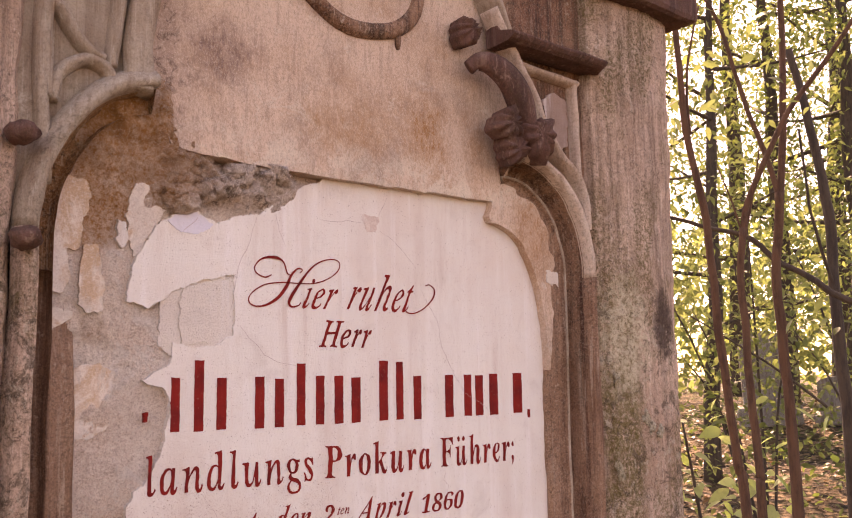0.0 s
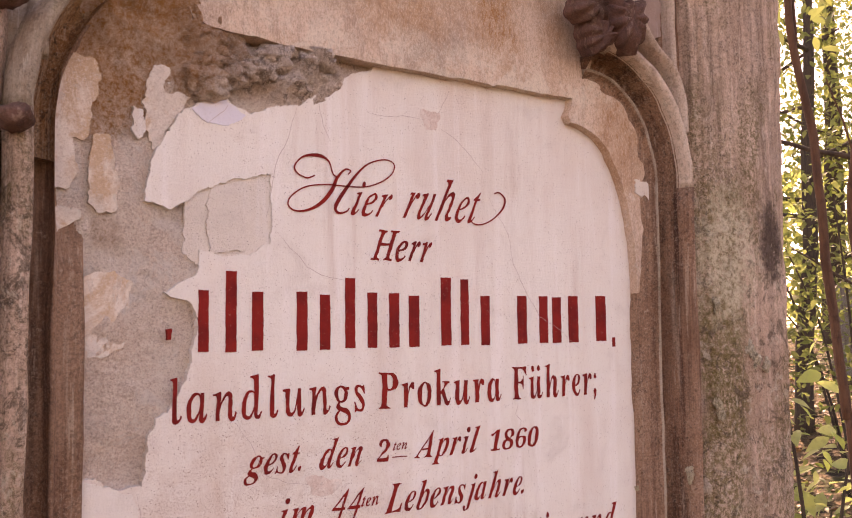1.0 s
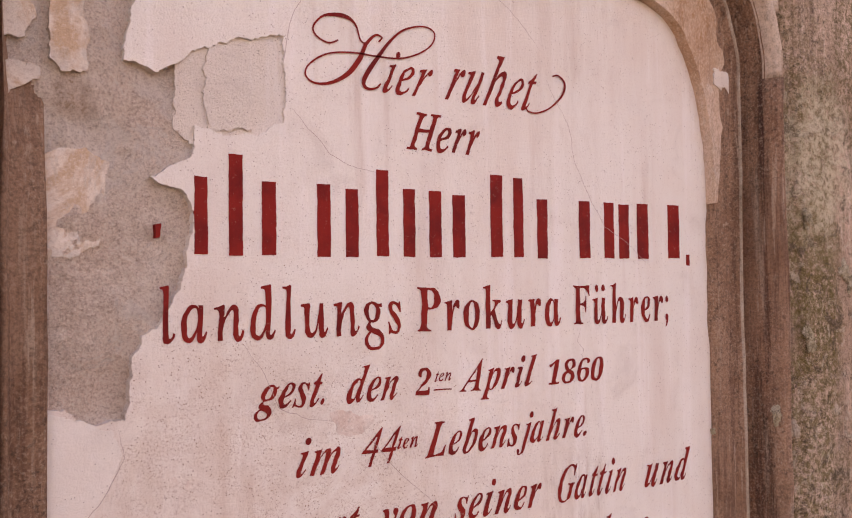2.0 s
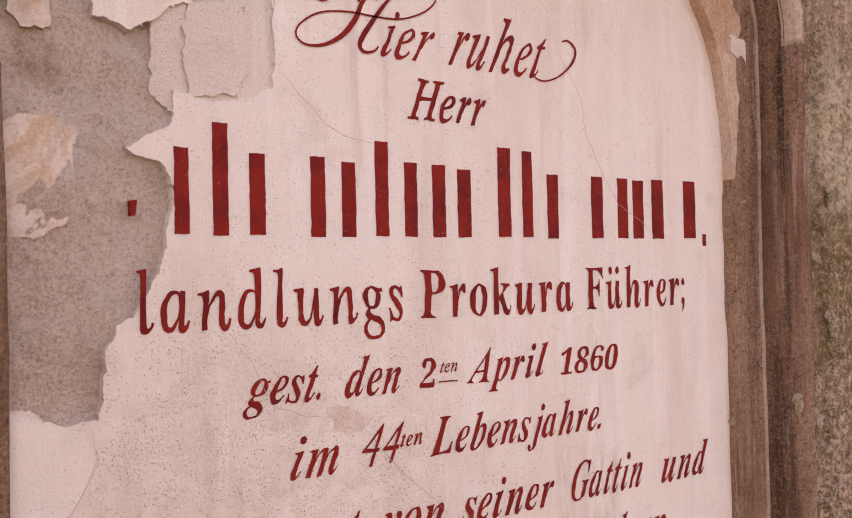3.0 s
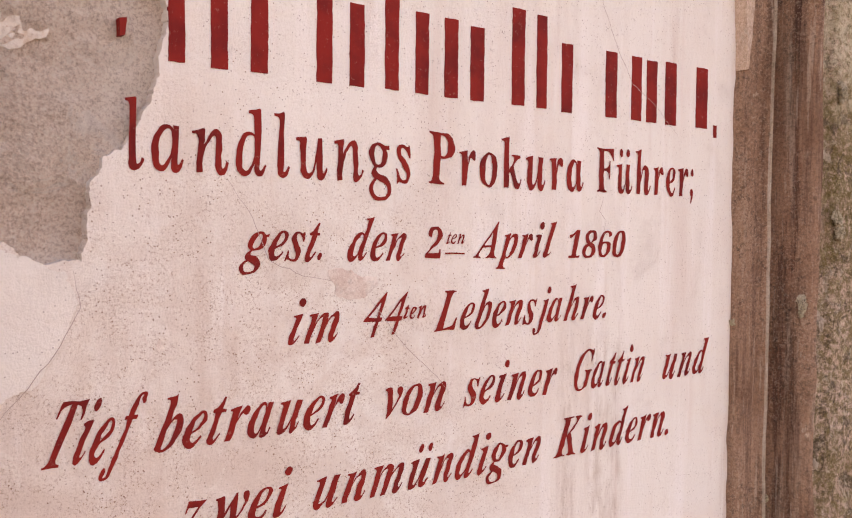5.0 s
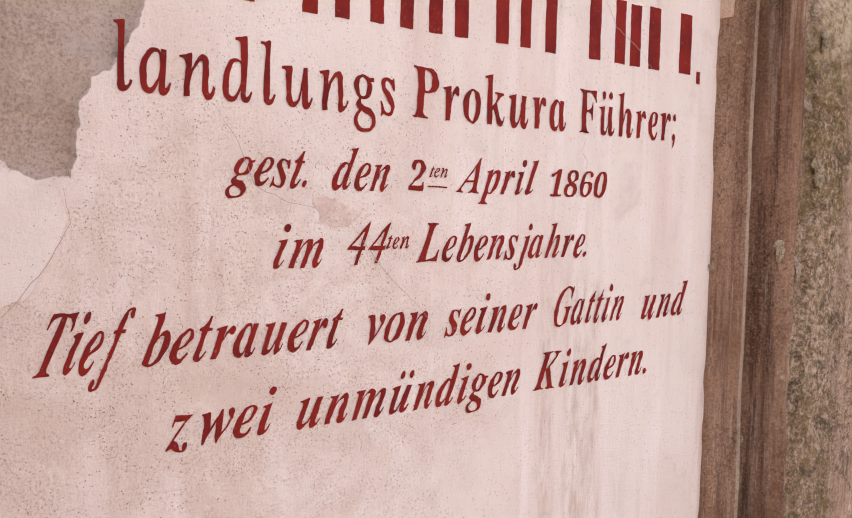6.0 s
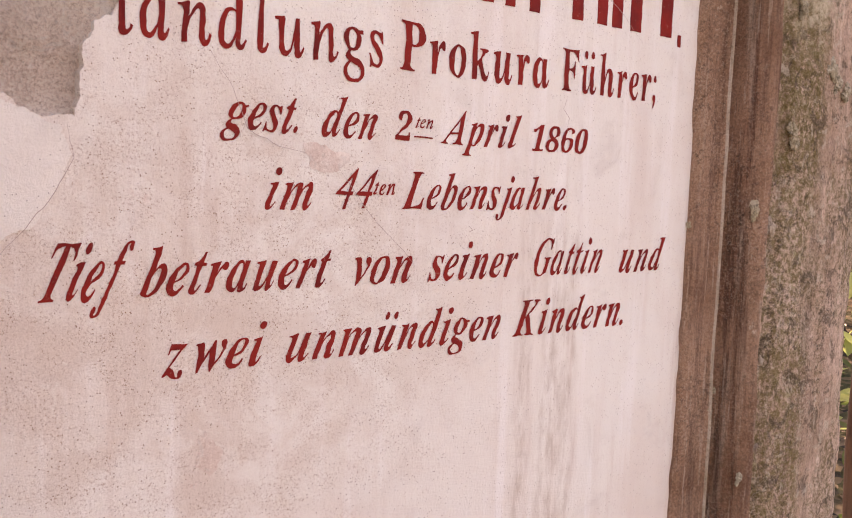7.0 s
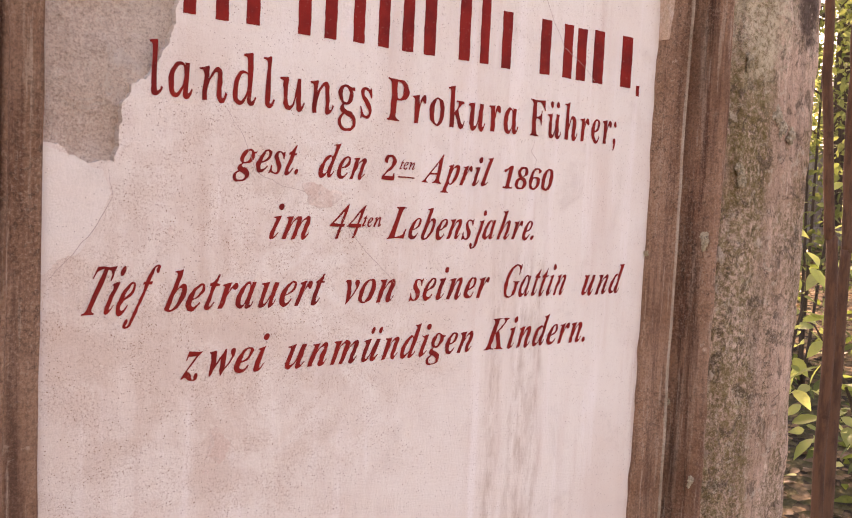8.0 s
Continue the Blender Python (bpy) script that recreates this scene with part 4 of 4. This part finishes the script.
def pilaster(seed, flip):
    bm = bmesh.new()
    rows = []
    for k in range(420):
        z = 2.26 * k / 419 - 0.03
        flare = 0.02 * max(0.0, (z - 1.55) / 0.6)
        row = []
        for x, y in PIL:
            if x > 0.95:
                x += flare * (x - 0.95) / 0.14
            p = Vector((MX(x) if flip else x, y, z))
            p += wob(p, 24, 0.0026, seed) + wob(p, 8, 0.0035, seed + 4)
            p.y -= 0.0022 * noise.fractal(Vector((p.x * 55, seed, p.z * 30)), 0.7, 2.1, 4) * (1.0 if y < -0.03 else 0.0)
            row.append(bm.verts.new(p))
        rows.append(row)
    for a, b in zip(rows, rows[1:]):
        for i in range(len(PIL) - 1):
            bm.faces.new((a[i], a[i + 1], b[i + 1], b[i]))
    return bm


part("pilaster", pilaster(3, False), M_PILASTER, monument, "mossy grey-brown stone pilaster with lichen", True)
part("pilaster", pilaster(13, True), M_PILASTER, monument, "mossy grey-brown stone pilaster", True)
part("cornice", block(0.83, 1.14, -0.11, 0.34, 2.225, 2.29, 0.04, 0.003, 5, 0.012), M_DARKSTONE, monument, "dark stone cornice on the pilaster")
part("cornice", block(MX(1.14), MX(0.83), -0.11, 0.34, 2.225, 2.29, 0.04, 0.003, 6, 0.012), M_DARKSTONE, monument, "dark stone cornice on the pilaster")
part("coping", block(MX(1.12), 1.12, -0.09, 0.36, 2.70, 2.80, 0.06, 0.004, 8, 0.015), M_PILASTER, monument, "stone coping of the monument")

# crumbs of lichen and mortar on the jamb and pilaster
CRUMBS = [(0.806, -0.060, 1.245, 0.009), (0.842, -0.062, 1.222, 0.009), (0.812, -0.06, 0.90, 0.007), (0.842, -0.062, 0.935, 0.006), (0.868, -0.068, 1.345, 0.010), (0.874, -0.069, 1.33, 0.008), (0.872, -0.069, 1.50, 0.009),
          (0.945, -0.075, 1.43, 0.011), (0.960, -0.075, 1.415, 0.010), (0.985, -0.075, 1.405, 0.009), (0.790, -0.028, 1.01, 0.005), (0.788, -0.026, 0.985, 0.005), (0.842, -0.062, 1.05, 0.005), (0.752, -0.004, 1.222, 0.005)]
for i, (x, y, z, r) in enumerate(CRUMBS):
    for j in range(4 if r > 0.007 else 2):
        a = 2.4 * j + i
        q = (x + 0.7 * r * math.cos(a) * (j > 0), y + 0.002 * (j > 0), z + 1.1 * r * math.sin(a) * (j > 0))
        s = r * (0.9 if j == 0 else 0.55)
        part("lichen_crumb", lump(q, (s * 0.8, s * 0.5, s), 0.9, i * 3.1 + j, 3), M_RIM if i in (1, 3, 12) else M_LICHEN, monument, "rough crust of lichen")
part("pale_patch", slab(rough_line([(0.753, 1.676), (0.764, 1.668), (0.772, 1.676), (0.784, 1.662), (0.786, 1.690), (0.774, 1.693), (0.753, 1.698)], 0.002, 0.004, 34), -0.0172, -0.005), M_FLAKE, monument, "pale repaired patch in the jamb")


# carved ornaments
def leaf_carving(at, size, turn, seed):
    """A thick lobed leaf in relief."""
    bm = bmesh.new()
    n = 54
    centre = bm.verts.new((0, -0.020, 0))
    mid, rim, back = [], [], []
    for k in range(n):
        a = 2 * math.pi * k / n
        r = size * (0.76 + 0.13 * math.cos(3 * a) + 0.05 * math.cos(9 * a) + 0.14 * math.cos(a))
        x, z = r * math.cos(a), r * math.sin(a)
        mid.append(bm.verts.new((x * 0.55, -0.024 - 0.004 * math.cos(9 * a), z * 0.55)))
        rim.append(bm.verts.new((x, -0.010 - 0.004 * math.cos(9 * a) + 0.005 * math.sin(2 * a + seed), z)))
        back.append(bm.verts.new((x * 0.9, 0.02, z * 0.9)))
    for k in range(n):
        j = (k + 1) % n
        bm.faces.new((centre, mid[k], mid[j]))
        bm.faces.new((mid[k], rim[k], rim[j], mid[j]))
        bm.faces.new((rim[k], back[k], back[j], rim[j]))
    m = Matrix.Translation(at) @ Matrix.Rotation(radians(turn), 4, "Y")
    bmesh.ops.transform(bm, matrix=m, verts=bm.verts)
    return bm


stem = spline([(0.672, -0.050, 1.915), (0.656, -0.066, 1.940), (0.636, -0.074, 1.975), (0.615, -0.074, 2.008), (0.588, -0.066, 2.028), (0.562, -0.056, 2.032), (0.548, -0.046, 2.020)], 6)
part("crocket_stem", tube(stem, [0.012 + 0.012 * math.sin(math.pi * min(1.0, (i + 3) / 34)) for i in range(len(stem))], 12, 0.006, 3), M_DARKSTONE, monument, "dark red carved stem", True)
part("carved_leaf", leaf_carving((0.675, -0.070, 1.920), 0.050, 75, 1), M_DARKSTONE, monument, "dark red carved stone leaf", True)
part("carved_leaf", leaf_carving((0.610, -0.066, 1.930), 0.036, 160, 2), M_DARKSTONE, monument, "dark red carved stone leaf", True)
part("carved_leaf", leaf_carving((0.628, -0.060, 1.888), 0.034, 230, 3), M_DARKSTONE, monument, "dark red carved stone leaf", True)
part("carved_leaf", leaf_carving((0.545, -0.040, 2.085), 0.030, 110, 4), M_DARKSTONE, monument, "dark red carved stone leaf", True)
FLAKE = [(0.722, 1.935), (0.728, 2.005), (0.760, 2.020), (0.795, 2.012), (0.793, 1.930), (0.765, 1.905), (0.742, 1.915)]
part("flaked_plaster", slab(rough_line(FLAKE, 0.004, 0.004, 44), -0.0405, -0.034, 0.002), M_SPANDREL, monument, "flaking pinkish plaster in the spandrel")
part("carved_bud", lump((0.588, -0.05, 2.035), (0.017, 0.02, 0.014), 0.4, 5), M_JAMB, monument, "broken carved bud")
for i, (x, z) in enumerate(((-0.158, 1.785), (-0.150, 1.668))):
    part("carved_bud", lump((x, -0.078, z), (0.017, 0.026, 0.013), 0.4, 9 + i, 3), M_DARKSTONE, monument, "red-brown carved bud on the jamb", True)
bow = [(0.3425 + 0.118 * math.cos(a), -0.016, 2.135 + 0.088 * math.sin(a)) for a in [radians(10 * k) for k in range(37)]]
part("medallion_rim", tube(bow, 0.013, 10, 0.005, 6), M_JAMB, monument, "dark carved rim of a medallion", True)
part("medallion_field", slab([(0.3425 + 0.110 * math.cos(a), 2.135 + 0.08 * math.sin(a)) for a in [radians(12 * k) for k in range(30)]], -0.017, -0.010), M_TAN, monument, "tan sooty medallion field")
part("broken_drop", lump((0.418, -0.017, 2.046), (0.005, 0.007, 0.016), 0.4, 17), M_JAMB, monument, "broken carved drop")


# ---- ground and wood ----
def lie(x, y):
    """The ground's height: level round the monument, a bank rising beyond it."""
    d = math.hypot(x, y)
    t = max(0.0, min(1.0, (d - 3.5) / 8.0)) * max(0.0, min(1.0, (x + y * 0.5) / 3.0))
    far = max(0.0, min(1.0, (60 - d) / 40))
    return (1.15 * t * t * (3 - 2 * t) + 0.10 * noise.noise(Vector((x * 0.45, y * 0.45, 0))) * min(1.0, d / 3)) * far + 0.02 * noise.noise(Vector((x * 3, y * 3, 4))) * (1.0 if d > 2.2 else 0.3)


bm = bmesh.new()
grid = []
axis = [math.copysign(abs(k / 60) ** 2.6 * 600, k) + 0.02 * k for k in range(-60, 61)]
for gy in axis:
    grid.append([bm.verts.new((gx, gy, lie(gx, gy) - (0.0 if math.hypot(gx, gy) > 1.5 else 0.02))) for gx in axis])
for a, b in zip(grid, grid[1:]):
    for i in range(len(axis) - 1):
        bm.faces.new((a[i], a[i + 1], b[i + 1], b[i]))
tagged(new("ground", mesh_of("ground", bm, M_GROUND, True)), "shady woodland soil with fallen leaves", "ground", kind="structure")

rng = random.Random(7)


def leaf_mesh(name, spots, material, smooth=False):
    """Many leaves in one mesh: spots of place, length, and a turn. Each leaf is folded along its rib and pointed."""
    verts, faces = [], []
    for p, size, (a, b, c) in spots:
        m = Matrix.Translation(p) @ Euler((a, b, c)).to_matrix().to_4x4()
        n = len(verts)
        w = 0.23 * size
        droop = -0.22 * size
        rows = [(0.0, 0.06), (0.14, 0.62), (0.34, 1.0), (0.56, 0.92), (0.78, 0.52), (1.0, 0.02)]
        for s, wide in rows:
            mid = droop * s * s
            verts += [m @ Vector((-w * wide, s * size, mid + 0.18 * w * wide)), m @ Vector((0, s * size, mid)), m @ Vector((w * wide, s * size, mid + 0.18 * w * wide))]
        for k in range(5):
            a = n + 3 * k
            faces += [(a, a + 1, a + 4, a + 3), (a + 1, a + 2, a + 5, a + 4)]
    me = bpy.data.meshes.new(name)
    me.from_pydata(verts, [], faces)
    me.materials.append(material)
    me.shade_smooth()
    return me


def loose_turn(droop=0.5):
    return (rng.gauss(-droop, 0.5), rng.gauss(0, 0.5), rng.uniform(0, 2 * math.pi))


def sapling(label, lines, radii, leaves, material=None, size=0.055, group="hazel stems beside the monument"):
    """A thin stem with its forks, rooted in the ground, and sparse leaves on twigs."""
    root = lines[0][-1]
    base = (root[0] + 0.02, root[1] - 0.02, lie(root[0], root[1]) - 0.06)
    ob = thing("sapling", label, "sapling", base, group)
    o = Vector(base)
    for i, line in enumerate(lines):
        pts = [Vector(p) for p in line]
        if i == 0:
            pts.append(Vector((base[0], base[1], base[2])))
        pts = spline(pts, 5)
        r0, r1 = radii[i][0] * 0.62, radii[i][1] * 0.62
        rr = [r0 + (r1 - r0) * k / (len(pts) - 1) for k in range(len(pts))]
        part("stem" if i == 0 else "fork", tube([p - o + wob(p, 5, 0.012, 2) * (0.0 if i else 1.0) for p in pts], rr, 9, 0.003, i * 2.0 + root[0]), material or M_BARK, ob, "", True)
    spots = []
    for c, spread, n in leaves:
        for _ in range(n):
            p = Vector(c) + Vector((rng.gauss(0, spread), rng.gauss(0, spread), rng.gauss(0, spread * 0.8))) - o
            spots.append((p, size * rng.uniform(0.6, 1.3), loose_turn()))
    if spots:
        lv = new("leaves", leaf_mesh("leaves", spots, M_LEAF))
        lv.parent = ob
        tagged(lv, "sunlit yellow-green leaves", kind="stuff")
    return ob


sapling("slender red-brown hazel stem leaning beside the monument", [[(1.82, 0.42, 2.95), (1.82, 0.40, 2.41), (1.83, 0.38, 2.14), (1.85, 0.35, 1.90), (1.86, 0.34, 1.57), (1.87, 0.31, 1.26), (1.88, 0.30, 1.11)],
        [(1.88, 0.36, 2.62), (1.845, 0.39, 2.42), (1.832, 0.385, 2.22)]], [(0.014, 0.024), (0.004, 0.008)], [((1.86, 0.55, 2.3), 0.12, 26)])
sapling("forked red-brown hazel stem", [[(2.07, 0.37, 1.95), (2.07, 0.38, 1.75), (2.07, 0.38, 1.52), (2.07, 0.37, 1.22), (2.07, 0.37, 1.09)],
        [(2.24, 0.02, 2.62), (2.20, 0.11, 2.48), (2.15, 0.23, 2.32), (2.10, 0.31, 2.14), (2.08, 0.36, 2.02), (2.07, 0.37, 1.93)],
        [(2.135, 0.335, 2.21), (2.115, 0.35, 2.08), (2.09, 0.36, 1.99), (2.075, 0.37, 1.93)], [(2.03, 0.42, 2.16), (2.05, 0.39, 2.03), (2.07, 0.37, 1.93)]],
        [(0.017, 0.024), (0.011, 0.017), (0.004, 0.007), (0.003, 0.006)], [((2.15, 0.5, 2.45), 0.15, 24)])
sapling("forked upright hazel stem", [[(2.21, 0.32, 2.07), (2.20, 0.34, 1.87), (2.20, 0.34, 1.63), (2.21, 0.33, 1.41), (2.21, 0.33, 1.08)],
        [(2.24, 0.27, 3.05), (2.23, 0.28, 2.71), (2.23, 0.29, 2.46), (2.22, 0.31, 2.16), (2.21, 0.32, 2.05)], [(2.10, 0.50, 2.80), (2.14, 0.45, 2.65), (2.17, 0.40, 2.40), (2.195, 0.35, 2.20), (2.21, 0.32, 2.06)]],
        [(0.022, 0.029), (0.014, 0.021), (0.009, 0.015)], [((2.2, 0.55, 2.6), 0.16, 26), ((2.30, 0.25, 1.72), 0.10, 14)])
# darker bark than the other hazels, standing in for shade on this stem
sapling("dark hazel stem, shade put into its bark colour", [[(2.42, 0.36, 2.61), (2.43, 0.33, 2.44), (2.45, 0.30, 2.20), (2.46, 0.29, 2.00), (2.46, 0.28, 1.76), (2.46, 0.28, 1.40)],
        [(2.33, 0.30, 2.30), (2.36, 0.30, 2.05), (2.40, 0.29, 1.90), (2.46, 0.285, 1.78)]], [(0.020, 0.034), (0.006, 0.010)], [((2.45, 0.45, 2.5), 0.15, 16)], M_BARK2)
sapling("leaning dark branch across the hazel stems", [[(2.02, 0.72, 2.06), (2.10, 0.60, 2.02), (2.16, 0.51, 1.98), (2.21, 0.43, 1.94), (2.25, 0.36, 1.86), (2.31, 0.23, 1.75), (2.42, 0.02, 1.45)],
        [(2.14, 0.62, 1.70), (2.20, 0.52, 1.62), (2.27, 0.40, 1.52), (2.34, 0.28, 1.40)]], [(0.009, 0.020), (0.004, 0.007)], [], M_BARK2)


def shrub(name, label, at, radius, height, count, size, material, group=""):
    """A bush: a few bent stems and a ragged crown of leaves gathered in clumps."""
    x, y = at
    base = Vector((x, y, lie(x, y) - 0.05))
    ob = thing(name, label, "bush", tuple(base), group)
    spots = []
    clumps = []
    for k in range(6):
        a = rng.uniform(0, 2 * math.pi)
        r = radius * rng.uniform(0.3, 0.9)
        top = Vector((r * math.cos(a), r * math.sin(a), height * rng.uniform(0.55, 1.0)))
        mid = top * 0.5 + Vector((0, 0, 0.12 * height))
        part("stem", tube(spline([(0.03 * math.cos(a), 0.03 * math.sin(a), 0), mid, top], 4), [0.012, 0.011, 0.010, 0.009, 0.008, 0.007, 0.006, 0.005, 0.004], 6), M_BARK2, ob, "", True)
        clumps += [top, mid, top * 0.8 + Vector((rng.gauss(0, 0.2 * radius), rng.gauss(0, 0.2 * radius), 0))]
    clumps += [Vector((rng.gauss(0, 0.5) * radius, rng.gauss(0, 0.5) * radius, height * rng.uniform(0.15, 1.0))) for _ in range(10)]
    for _ in range(count):
        c = rng.choice(clumps)
        p = c + Vector((rng.gauss(0, 0.20 * radius), rng.gauss(0, 0.20 * radius), rng.gauss(0, 0.11 * height)))
        p.z = max(p.z, 0.06)
        spots.append((p, size * rng.uniform(0.55, 1.3), loose_turn(0.3)))
    lv = new("leaves", leaf_mesh("leaves", spots, material))
    lv.parent = ob
    tagged(lv, "", kind="stuff")
    return ob


def tree(label, at, height, trunk, crown, count, size, material, low=0.35, group="trees of the wood"):
    """A tree: a tapered trunk, limbs, and a crown of leaf clumps with gaps."""
    x, y = at
    base = Vector((x, y, lie(x, y) - 0.1))
    ob = thing("tree", label, "tree", tuple(base), group)
    lean = Vector((rng.gauss(0, 0.03), rng.gauss(0, 0.03), 1))
    line = [lean * (height * k / 8) + Vector((rng.gauss(0, 0.03), rng.gauss(0, 0.03), 0)) * (k > 0) for k in range(9)]
    part("trunk", tube(spline(line, 3), [trunk * (1.25 - 1.1 * (k / 24) ** 0.8) for k in range(25)], 12, trunk * 0.18, x), M_BARK2, ob, "", True)
    tips = []
    for k in range(11):
        s = low + (0.95 - low) * k / 10
        a = k * 2.4 + rng.uniform(-0.4, 0.4)
        o = lean * (height * s)
        out = crown * (1.15 - 0.65 * s) * rng.uniform(0.6, 1.0)
        tip = o + Vector((out * math.cos(a), out * math.sin(a), out * rng.uniform(0.05, 0.5)))
        midp = o.lerp(tip, 0.5) + Vector((0, 0, -0.04 * out))
        part("limb", tube(spline([o, midp, tip], 4), [trunk * 0.30 * (1 - 0.10 * j) for j in range(9)], 6), M_BARK2, ob, "", True)
        tips += [tip, midp, o.lerp(tip, 0.78) + Vector((rng.gauss(0, 0.2), rng.gauss(0, 0.2), rng.gauss(0, 0.2)))]
    spots = []
    for _ in range(3 * count):
        c = rng.choice(tips)
        p = c + Vector((rng.gauss(0, 0.22 * crown), rng.gauss(0, 0.22 * crown), rng.gauss(0, 0.15 * crown)))
        spots.append((p, size * rng.uniform(0.4, 0.85), loose_turn(0.5)))
    lv = new("crown", leaf_mesh("crown", spots, material))
    lv.parent = ob
    tagged(lv, "", kind="stuff")
    return ob


def along(bearing, far):
    """A place on the ground by the bearing from the first standpoint, in degrees from +y towards +x."""
    return (-0.43 + far * math.sin(radians(bearing)), -1.10 + far * math.cos(radians(bearing)))


for bearing, far, radius, height, count, size, mat, label in (
    (57.3, 3.9, 0.36, 1.48, 190, 0.09, M_LEAF3, "low bush with broad green leaves, sunlight put into their pale colour"),
    (64.0, 4.8, 0.50, 0.85, 150, 0.10, M_LEAF3, "low bush with broad green leaves coloured pale as if sunlit"),
    (70.0, 4.4, 0.50, 1.2, 300, 0.080, M_LEAF2, "low bush with deep green leaves"),
    (60.0, 6.4, 0.8, 2.6, 1500, 0.060, M_LEAF, "tall loose bush with yellow-green leaves"),
    (66.5, 7.0, 0.9, 2.3, 1500, 0.060, M_LEAF, "tall loose bush with yellow-green leaves"),
    (73.0, 6.8, 0.9, 2.5, 1500, 0.060, M_LEAF2, "tall loose bush with deep green leaves"),
    (54.0, 8.0, 1.0, 2.8, 1500, 0.065, M_LEAF, "tall loose bush with yellow-green leaves"),
    (60.0, 3.0, 0.22, 0.40, 150, 0.045, M_LEAF2, "small bush of green leaves near the monument"),
    (66.0, 3.2, 0.28, 0.42, 170, 0.05, M_LEAF3, "small bush near the monument, leaves in the painted sunlit colour"),
):
    shrub("bush", label, along(bearing, far), radius, height, count, size, mat, "bushes under the trees")
for bearing, far, height, trunk, crown, count, size, mat in (
    (57.0, 8.5, 6.5, 0.07, 1.5, 1500, 0.10, M_LEAF), (61.5, 10.5, 8.0, 0.10, 1.9, 1700, 0.11, M_LEAF), (65.5, 9.5, 7.5, 0.09, 1.6, 1500, 0.11, M_LEAF2), (70.5, 10.0, 8.0, 0.13, 1.9, 1800, 0.11, M_LEAF),
    (59.0, 15.0, 10.0, 0.16, 2.6, 2200, 0.14, M_LEAF2), (64.5, 17.0, 11.0, 0.18, 3.0, 2000, 0.15, M_LEAF), (75.0, 14.0, 10.0, 0.18, 2.6, 3000, 0.14, M_LEAF2), (50.0, 13.0, 10.0, 0.18, 2.8, 3000, 0.14, M_LEAF),
    (82.0, 9.0, 8.5, 0.15, 2.2, 2600, 0.12, M_LEAF2), (42.0, 11.0, 10.0, 0.17, 2.6, 2600, 0.13, M_LEAF),
):
    tree("slim broadleaf tree with a loose yellow-green crown" if mat is M_LEAF else "broadleaf tree with a deep green crown", along(bearing, far), height, trunk, crown, count, size, mat, 0.22 if far < 12 else 0.15)


def gravestone(label, at, w, h, turn, arched):
    """An old gravestone: a plinth and a slab with a straight or round head."""
    x, y = at
    ob = thing("gravestone", label, "gravestone", (x, y, lie(x, y) - 0.04), "old gravestones in the wood")
    ob.rotation_euler = (radians(2), radians(-3), radians(turn))
    part("plinth", block(-w * 0.65, w * 0.65, -0.16, 0.16, 0, h * 0.2, 0.06, 0.006, x, 0.015), M_GRAVE, ob)
    top = [(w / 2 * math.cos(a), h * 0.78 + (w * 0.42 if arched else w * 0.18) * math.sin(a)) for a in [radians(9 * k) for k in range(21)]]
    bm = slab([(-w / 2, h * 0.2), (w / 2, h * 0.2)] + top, -0.07, 0.07)
    part("slab", bm, M_GRAVE, ob)
    return ob


gravestone("grey weathered round-headed gravestone among bushes", along(60.4, 10.5), 0.50, 1.05, -55, True)
gravestone("grey weathered gravestone among bushes", along(64.3, 10.5), 0.40, 0.55, -70, False)
gravestone("small leaning grey gravestone among bushes", along(66.5, 12.0), 0.5, 0.7, -60, True)

# the far wood: a dense belt of foliage that closes the view under the sky
spots = []
for _ in range(9000):
    b, f = rng.uniform(38, 92), rng.uniform(19, 34)
    x, y = along(b, f)
    rise_to = 4.6 + 2.6 * noise.noise(Vector((b * 0.35, f * 0.12, 2)))
    spots.append((Vector((x, y, lie(x, y) + max(0.1, rise_to * rng.random() ** 0.8))), rng.uniform(0.25, 0.50), loose_turn(0.4)))
tagged(new("far_wood", leaf_mesh("far_wood", spots, M_LEAF)), "dense green belt of the far wood", "wood", kind="stuff")

# fallen leaves and low herbs on the soil
spots = []
for _ in range(5000):
    b, f = rng.uniform(48, 80), 2.6 + 9.0 * rng.random() ** 0.8
    x, y = along(b, f)
    spots.append((Vector((x, y, lie(x, y) + rng.uniform(0.0, 0.02))), rng.uniform(0.04, 0.09), (rng.gauss(0, 0.3), rng.gauss(0, 0.3), rng.uniform(0, 6.28))))
tagged(new("fallen_leaves", leaf_mesh("fallen_leaves", spots, M_LITTER)), "dry brown fallen leaves on woodland soil", "fallen leaves", kind="stuff")
spots = []
for _ in range(2600):
    b, f = rng.uniform(50, 78), 2.7 + 8.0 * rng.random()
    x, y = along(b, f)
    if noise.noise(Vector((x * 1.1, y * 1.1, 3))) > -0.05:
        spots.append((Vector((x, y, lie(x, y) + rng.uniform(0.02, 0.22))), rng.uniform(0.05, 0.10), loose_turn(0.1)))
tagged(new("ground_herbs", leaf_mesh("ground_herbs", spots, M_LEAF2)), "low green herbs on the woodland floor", "herbs", kind="stuff")
